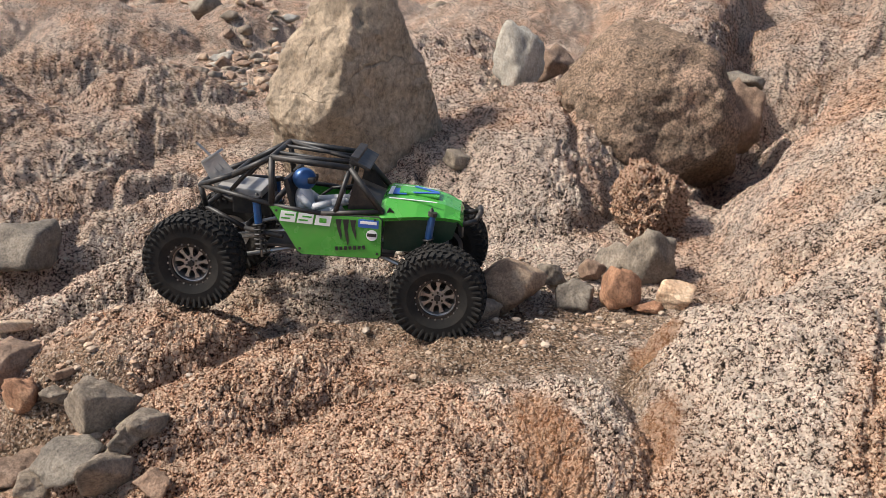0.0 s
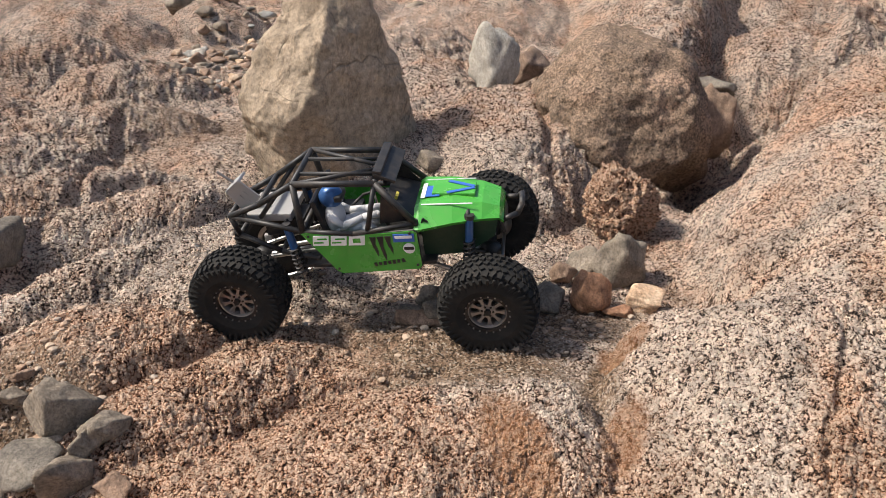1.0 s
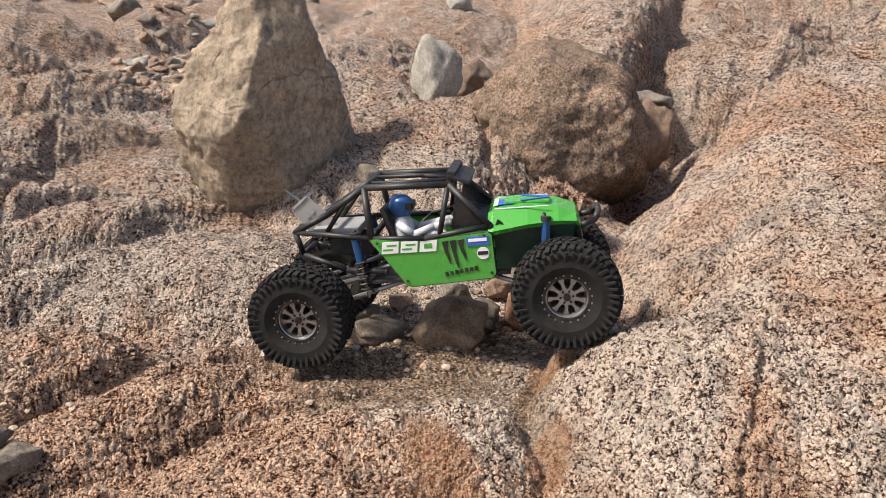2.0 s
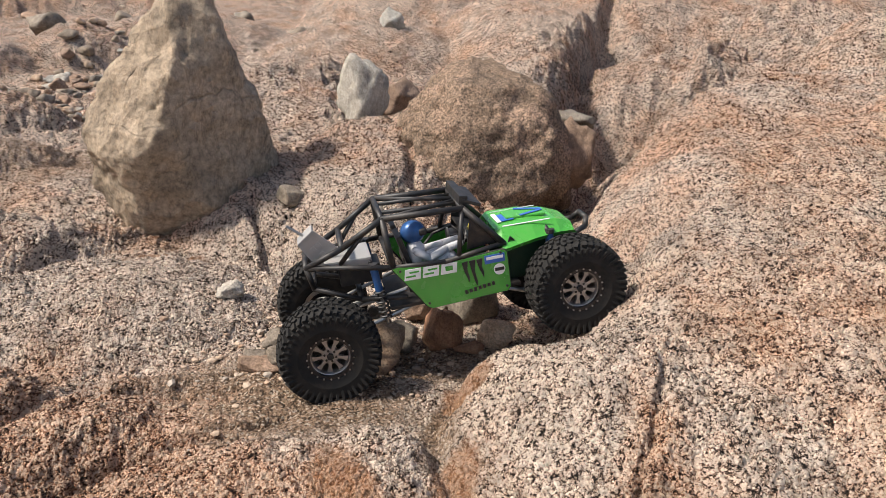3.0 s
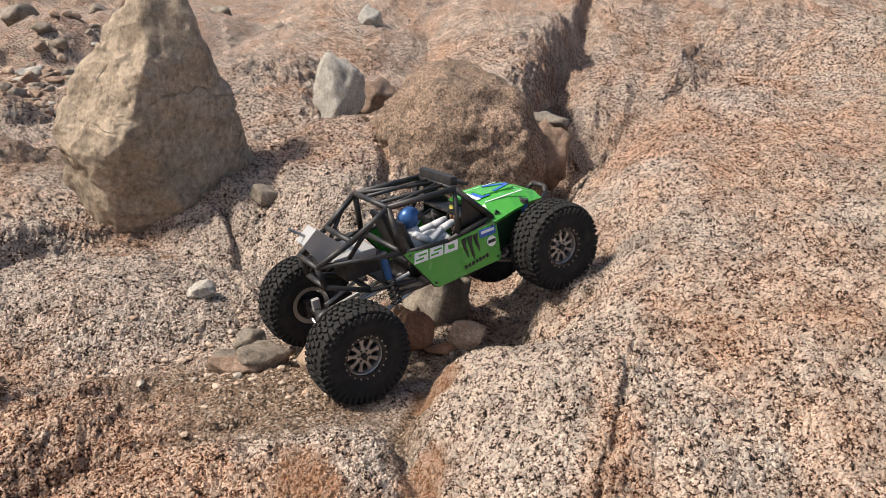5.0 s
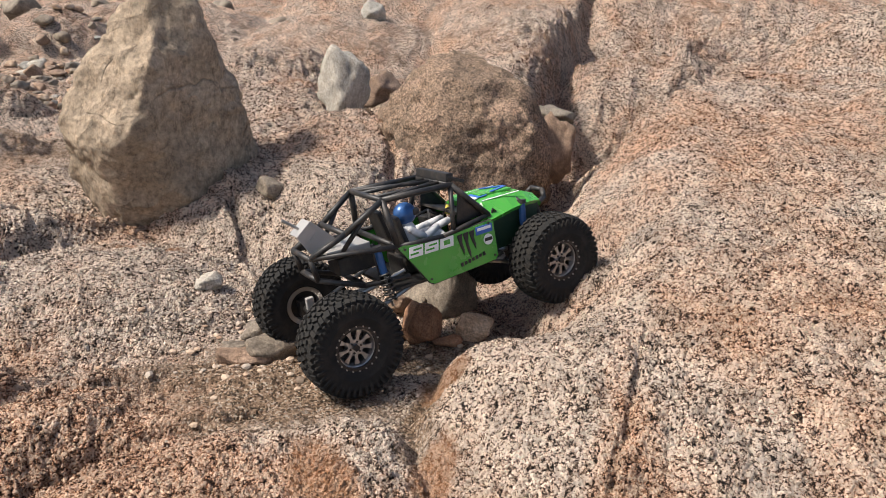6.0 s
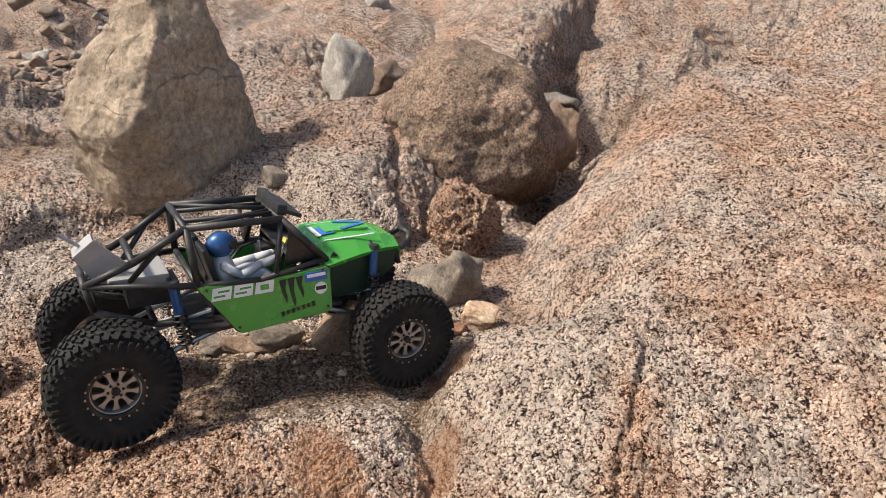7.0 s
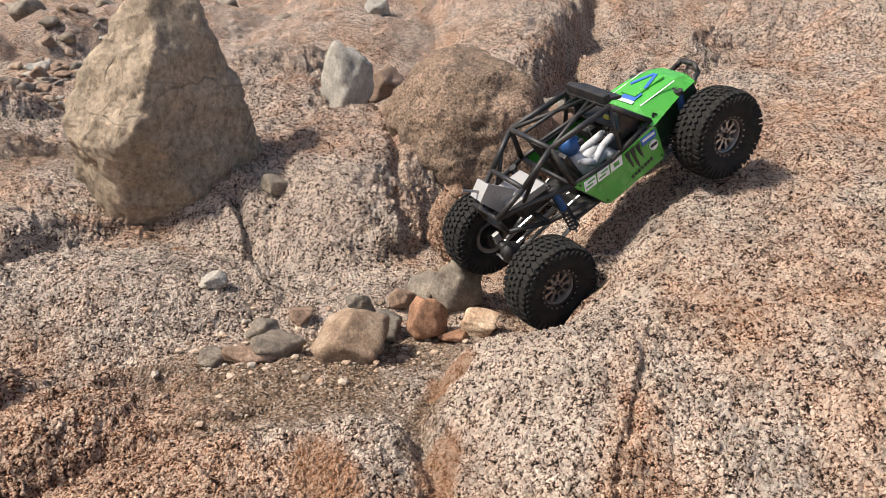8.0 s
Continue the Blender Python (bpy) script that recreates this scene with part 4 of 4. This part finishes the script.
part("light_bar", box(0.040, 0, 0.163, 0.012, 0.090, 0.013, 0.002, (0, 10, 0)), BLACK, car, "black roof light bar")
for s in (-1, 1):
    part("windscreen_net", sheet([(0.044, 0.142), (0.080, 0.098), (0.035, 0.094)], s * 0.054, 0.0015), DARK_ALLOY, car, "dark mesh side screen")
part("dash_panel", box(0.062, 0, 0.102, 0.050, 0.104, 0.004, 0.001, (0, 18, 0)), BLACK, car)

# cabin
part("floor_pan", box(0.012, 0, 0.030, 0.190, 0.118, 0.005, 0.001), BLACK, car)
part("skid_plate", box(0.028, 0, 0.020, 0.120, 0.070, 0.006, 0.002), BLACK, car)
part("gearbox", box(-0.010, 0, 0.046, 0.080, 0.046, 0.030, 0.005), BLACK, car)
part("motor", rod((-0.030, -0.030, 0.052), (-0.030, 0.030, 0.052), 0.017, 18), BLACK, car)
for y in (-0.028, 0.028):
    bm = box(-0.050, y, 0.100, 0.008, 0.042, 0.060, 0.004, (0, -14, 0))
    box(-0.030, y, 0.072, 0.040, 0.042, 0.010, 0.003, bm=bm)
    part("seat", bm, BLACK, car, "black moulded bucket seat")
part("steering_wheel", revolve([(-0.0015, 0.0125), (0.0, 0.014), (0.0015, 0.0125), (0.0, 0.011), (-0.0015, 0.0125)], 20), BLACK, car, at=pose(0.036, -0.028, 0.103, 0, 0, 90) @ pose(0, 0, 0, 25, 0, 0))
part("gear_lever", pipe([(0.022, 0, 0.085), (0.020, 0, 0.112)], 0.0018, 6), STEEL, car)
part("speed_controller", box(0.040, 0.028, 0.088, 0.032, 0.034, 0.016, 0.002), BLACK, car)
part("warning_tag", box(0.052, -0.006, 0.106, 0.004, 0.012, 0.014, 0.0, (0, 20, 0)), YELLOW, car, "small yellow tag")
part("wire_loom", pipe([(0.05, 0.01, 0.09), (0.03, 0.02, 0.108), (0.0, 0.012, 0.104), (-0.02, 0.0, 0.09)], 0.0022, 6), BLACK, car, "", True)


def figure():
    """A plain seated doll: body, arms, legs and a helmet in one mesh."""
    bm = bmesh.new()
    y = -0.028
    white = []
    for c, r, sc in (((-0.034, y, 0.092), 0.018, (0.8, 1.1, 1.4)), ((-0.026, y, 0.078), 0.017, (1.2, 1.1, 0.8))):
        bmesh.ops.create_uvsphere(bm, u_segments=14, v_segments=10, radius=r, matrix=Matrix.Translation(c) @ Matrix.Diagonal((*sc, 1)))
    for s in (-1, 1):
        pipe([(-0.036, y + s * 0.018, 0.104), (-0.018, y + s * 0.022, 0.090), (0.010, y + s * 0.012, 0.097), (0.030, y + s * 0.010, 0.100)], 0.0056, 9, bm)
        pipe([(-0.024, y + s * 0.010, 0.078), (0.008, y + s * 0.012, 0.086), (0.026, y + s * 0.011, 0.064)], 0.0092, 9, bm)
    n = len(bm.faces)
    bmesh.ops.create_uvsphere(bm, u_segments=18, v_segments=12, radius=0.0165, matrix=Matrix.Translation((-0.034, y, 0.126)) @ Matrix.Diagonal((1.08, 0.92, 1.0, 1)))
    bm.faces.ensure_lookup_table()
    blue = [f.index for f in bm.faces][n:]
    box(-0.0215, y, 0.1270, 0.011, 0.0285, 0.0095, 0.003, bm=bm)
    ob = part("driver_doll", bm, SUIT, car, "white-suited plain toy figure with a blue helmet", True)
    ob.data.materials.append(BLUE)
    ob.data.materials.append(BLACK)
    for f in ob.data.polygons:
        f.material_index = 1 if n <= f.index <= blue[-1] else (2 if f.index > blue[-1] else 0)


figure()

# rear deck
part("rear_tray", box(-0.130, 0, 0.098, 0.066, 0.066, 0.012, 0.0025, (0, 2, 0)), SILVER, car, "brushed aluminium rear tray")
bm = sheet([(-0.021, 0.0), (0.021, 0.0), (0.015, 0.050), (-0.015, 0.050)], 0, 0.0028)
for x, z in ((0.0, 0.016), (-0.004, 0.030), (0.005, 0.030)):
    box(x, -0.0004, z, 0.006, 0.0045, 0.008, bm=bm)
bracket = part("rear_bracket", bm, SILVER, car, "bare aluminium bracket", at=pose(-0.152, -0.012, 0.100, 0, -36, 0))
part("bracket_top", box(-0.181, 0, 0.140, 0.028, 0.030, 0.004, 0.001, (0, -36, 0)), SILVER, car)
part("bracket_pin", rod((-0.184, 0, 0.140), (-0.204, 0, 0.158), 0.002, 8), STEEL, car)
part("battery", box(-0.115, 0, 0.074, 0.060, 0.044, 0.026, 0.003), BLACK, car)
for s in (-1, 1):
    # links and dampers
    part("lower_link", rod((-BASE + 0.012, s * 0.050, -0.006), (-0.030, s * 0.034, 0.024), 0.0036, 8), STEEL, car, "bright steel link")
    part("lower_link", rod((BASE - 0.012, s * 0.050, -0.006), (0.075, s * 0.034, 0.022), 0.0036, 8), STEEL, car, "bright steel link")
    part("upper_link", rod((-BASE + 0.006, s * 0.020, 0.020), (-0.055, s * 0.040, 0.048), 0.0030, 8), STEEL, car)
    part("upper_link", rod((BASE - 0.006, s * 0.020, 0.020), (0.085, s * 0.034, 0.045), 0.0030, 8), STEEL, car)
    for x0, x1, y1 in ((-0.090, -0.098, 0.055), (0.150, 0.158, 0.050)):
        top, foot = Vector((x1, s * y1, 0.094)), Vector((x0, s * 0.056, 0.008))
        mid = foot.lerp(top, 0.60)
        damper = part("damper", rod(mid, top, 0.0056, 12), BLUE, car, "blue anodised damper")
        part("damper_shaft", rod(foot, mid, 0.0022, 8), STEEL, damper)
        spring = bmesh.new()
        turns = [foot.lerp(top, 0.10 + 0.52 * k / 40) + Vector((0.0076 * math.cos(k * 0.95), 0.0076 * math.sin(k * 0.95), 0)) for k in range(41)]
        pipe(turns, 0.0016, 5, spring)
        part("spring", spring, BLACK, damper)
        part("damper_cap", rod(top, top + (top - foot).normalized() * 0.006, 0.0070, 12), BLACK, damper)
part("drive_shaft", rod((-BASE, 0.012, 0.004), (-0.03, 0.0, 0.034), 0.0038, 8), STEEL, car)
part("drive_shaft", rod((BASE, 0.012, 0.004), (0.03, 0.0, 0.034), 0.0038, 8), STEEL, car)
part("steering_rod", rod((BASE + 0.018, -0.068, 0.006), (BASE + 0.018, 0.068, 0.006), 0.0028, 8), STEEL, car)
part("shock_hoop", pipe([(0.156, -0.052, 0.096), (0.156, -0.03, 0.104), (0.156, 0.03, 0.104), (0.156, 0.052, 0.096)], 0.0036), BLACK, car, "", True)

# ---------------------------------------------------------------- what moves: seconds, place, turn, travel of the rear and front wheels
CAR_PATH = [
    (0.0, -0.1793, 1.0035, 0.2139, 2.9, 5.8, -3.0, 0.009, -0.008),
    (0.4, -0.1751, 0.9973, 0.2097, 1.1, 5.5, -3.3, 0.008, -0.005),
    (0.7, -0.1674, 0.9920, 0.2166, 2.7, 4.7, -4.1, 0.015, -0.002),
    (0.8, -0.1520, 0.9865, 0.2180, 5.2, 2.7, -4.0, 0.016, -0.005),
    (0.9, -0.1200, 0.9832, 0.2229, 9.2, -0.6, -6.0, 0.016, -0.016),
    (1.0, -0.0623, 0.9710, 0.2178, 16.5, -4.5, -9.3, 0.007, -0.021),
    (1.1, 0.0048, 0.9451, 0.2016, 4.7, 0.2, -10.3, 0.011, -0.024),
    (1.2, 0.0791, 0.9347, 0.2140, 1.1, -3.2, -12.1, 0.011, -0.028),
    (1.3, 0.1375, 0.9215, 0.2249, -2.9, -7.2, -14.1, -0.005, -0.012),
    (1.4, 0.1568, 0.9209, 0.2242, -1.2, -8.7, -10.5, -0.004, 0.004),
    (1.5, 0.1543, 0.9206, 0.2214, -0.5, -7.7, -10.1, -0.003, 0.008),
    (1.7, 0.1427, 0.9136, 0.2258, -0.2, -7.0, -11.9, 0.003, 0.006),
    (1.9, 0.1308, 0.9146, 0.2214, -1.0, -7.0, -12.3, 0.002, 0.006),
    (2.2, 0.1630, 0.9379, 0.2200, 2.3, -8.8, -9.4, -0.000, 0.012),
    (3.3, 0.2849, 0.9624, 0.2114, 3.3, -8.9, 3.9, 0.003, 0.032),
    (3.5, 0.2750, 0.9587, 0.2174, -1.4, -9.1, 2.1, -0.004, 0.019),
    (4.1, 0.2749, 0.9534, 0.2175, -1.1, -8.6, 2.8, -0.005, 0.021),
    (4.5, 0.3182, 0.9663, 0.2267, -1.0, -13.4, 11.7, -0.004, 0.023),
    (4.7, 0.3064, 0.9891, 0.2335, 0.2, -12.3, 21.0, -0.008, 0.030),
    (5.8, 0.3063, 1.0101, 0.2143, -2.1, -11.5, 22.4, -0.014, 0.022),
    (6.0, 0.2855, 0.9876, 0.2204, -4.5, -9.7, 21.6, -0.008, 0.007),
    (6.2, 0.2607, 0.9988, 0.2139, 2.5, -8.3, 17.9, -0.003, -0.003),
    (6.4, 0.1565, 0.9292, 0.2128, 0.9, -8.1, 22.9, 0.001, -0.011),
    (6.6, 0.0432, 0.8821, 0.1999, 3.1, -1.9, 22.6, 0.007, -0.006),
    (6.8, 0.0062, 0.8549, 0.2012, 1.8, -1.7, 18.6, 0.004, -0.017),
    (7.0, 0.0205, 0.8575, 0.2011, 2.4, -2.4, 19.7, 0.007, -0.018),
    (7.2, 0.0914, 0.9029, 0.2146, 2.9, -6.4, 19.5, 0.005, -0.012),
    (7.4, 0.2018, 0.9282, 0.2371, 10.4, -13.2, 19.1, 0.008, -0.010),
    (7.5, 0.3042, 0.9849, 0.2169, 8.3, -16.6, 13.2, 0.010, -0.013),
    (7.6, 0.3636, 1.0034, 0.2489, 2.4, -15.2, 17.6, -0.010, 0.022),
    (7.7, 0.4164, 1.0312, 0.2695, 1.5, -19.8, 15.8, -0.006, 0.026),
    (7.8, 0.4644, 1.0198, 0.2940, -4.3, -17.2, 18.1, -0.010, 0.031),
    (7.9, 0.5097, 1.0162, 0.3204, 0.2, -22.8, 17.7, -0.008, 0.027),
    (8.0, 0.5656, 1.0381, 0.3434, 9.2, -32.4, 13.8, -0.008, 0.019),
]
# stones that the wheels push aside: seconds, x, y, lift, turn
PUSHED = ((0.0, 0.095, 1.035, 0.0, 20), (0.9, 0.095, 1.035, 0.0, 20), (1.05, 0.110, 1.000, 0.01, 32), (1.25, 0.155, 0.958, 0.0, 48), (8.0, 0.157, 0.956, 0.0, 48))
KICKED = ((0.0, -0.012, 0.985, 0.0, 40), (6.3, -0.012, 0.985, 0.0, 40), (6.6, -0.045, 0.975, 0.004, 75), (8.0, -0.050, 0.972, 0.0, 80))


def motions():
    body = [(t, pose(x, y, z, rx, ry, rz)) for t, x, y, z, rx, ry, rz, _, _ in CAR_PATH]
    walk(car, body)
    # distance rolled, from the car's own forward way
    times = [r[0] for r in CAR_PATH]
    rolled = [0.0]
    for (_, a), (_, b) in zip(body, body[1:]):
        way = (a.to_3x3() @ Vector((1, 0, 0)) + b.to_3x3() @ Vector((1, 0, 0))).normalized()
        rolled.append(rolled[-1] + (b.translation - a.translation).dot(way))
    steps = [0.05 * n for n in range(161)]
    spin = np.interp(steps, times, rolled) / RADIUS
    rear = np.interp(steps, times, [r[7] for r in CAR_PATH])
    front = np.interp(steps, times, [r[8] for r in CAR_PATH])
    for key, x, y, travel in (("rr", -BASE, -TRACK, rear), ("fr", BASE, -TRACK, front), ("rl", -BASE, TRACK, -0.6 * rear), ("fl", BASE, TRACK, -0.6 * front)):
        walk(WHEELS[key], [(t, pose(x, y, dz, 0, math.degrees(a), 0)) for t, a, dz in zip(steps, spin, travel)])
    for ob, x, travel in ((REAR_AXLE, -BASE, rear), (FRONT_AXLE, BASE, front)):
        walk(ob, [(t, pose(x, 0, 0.2 * dz, math.degrees(math.atan2(-1.6 * dz, 2 * TRACK)), 0, 0)) for t, dz in zip(steps[::2], travel[::2])])
    for ob, rows, half in ((pushed_stone, PUSHED, 0.035), (kicked_stone, KICKED, 0.011)):
        walk(ob, [(t, pose(x, y, height_at(x, y) + half + up, 0, 0, turn)) for t, x, y, up, turn in rows])


motions()
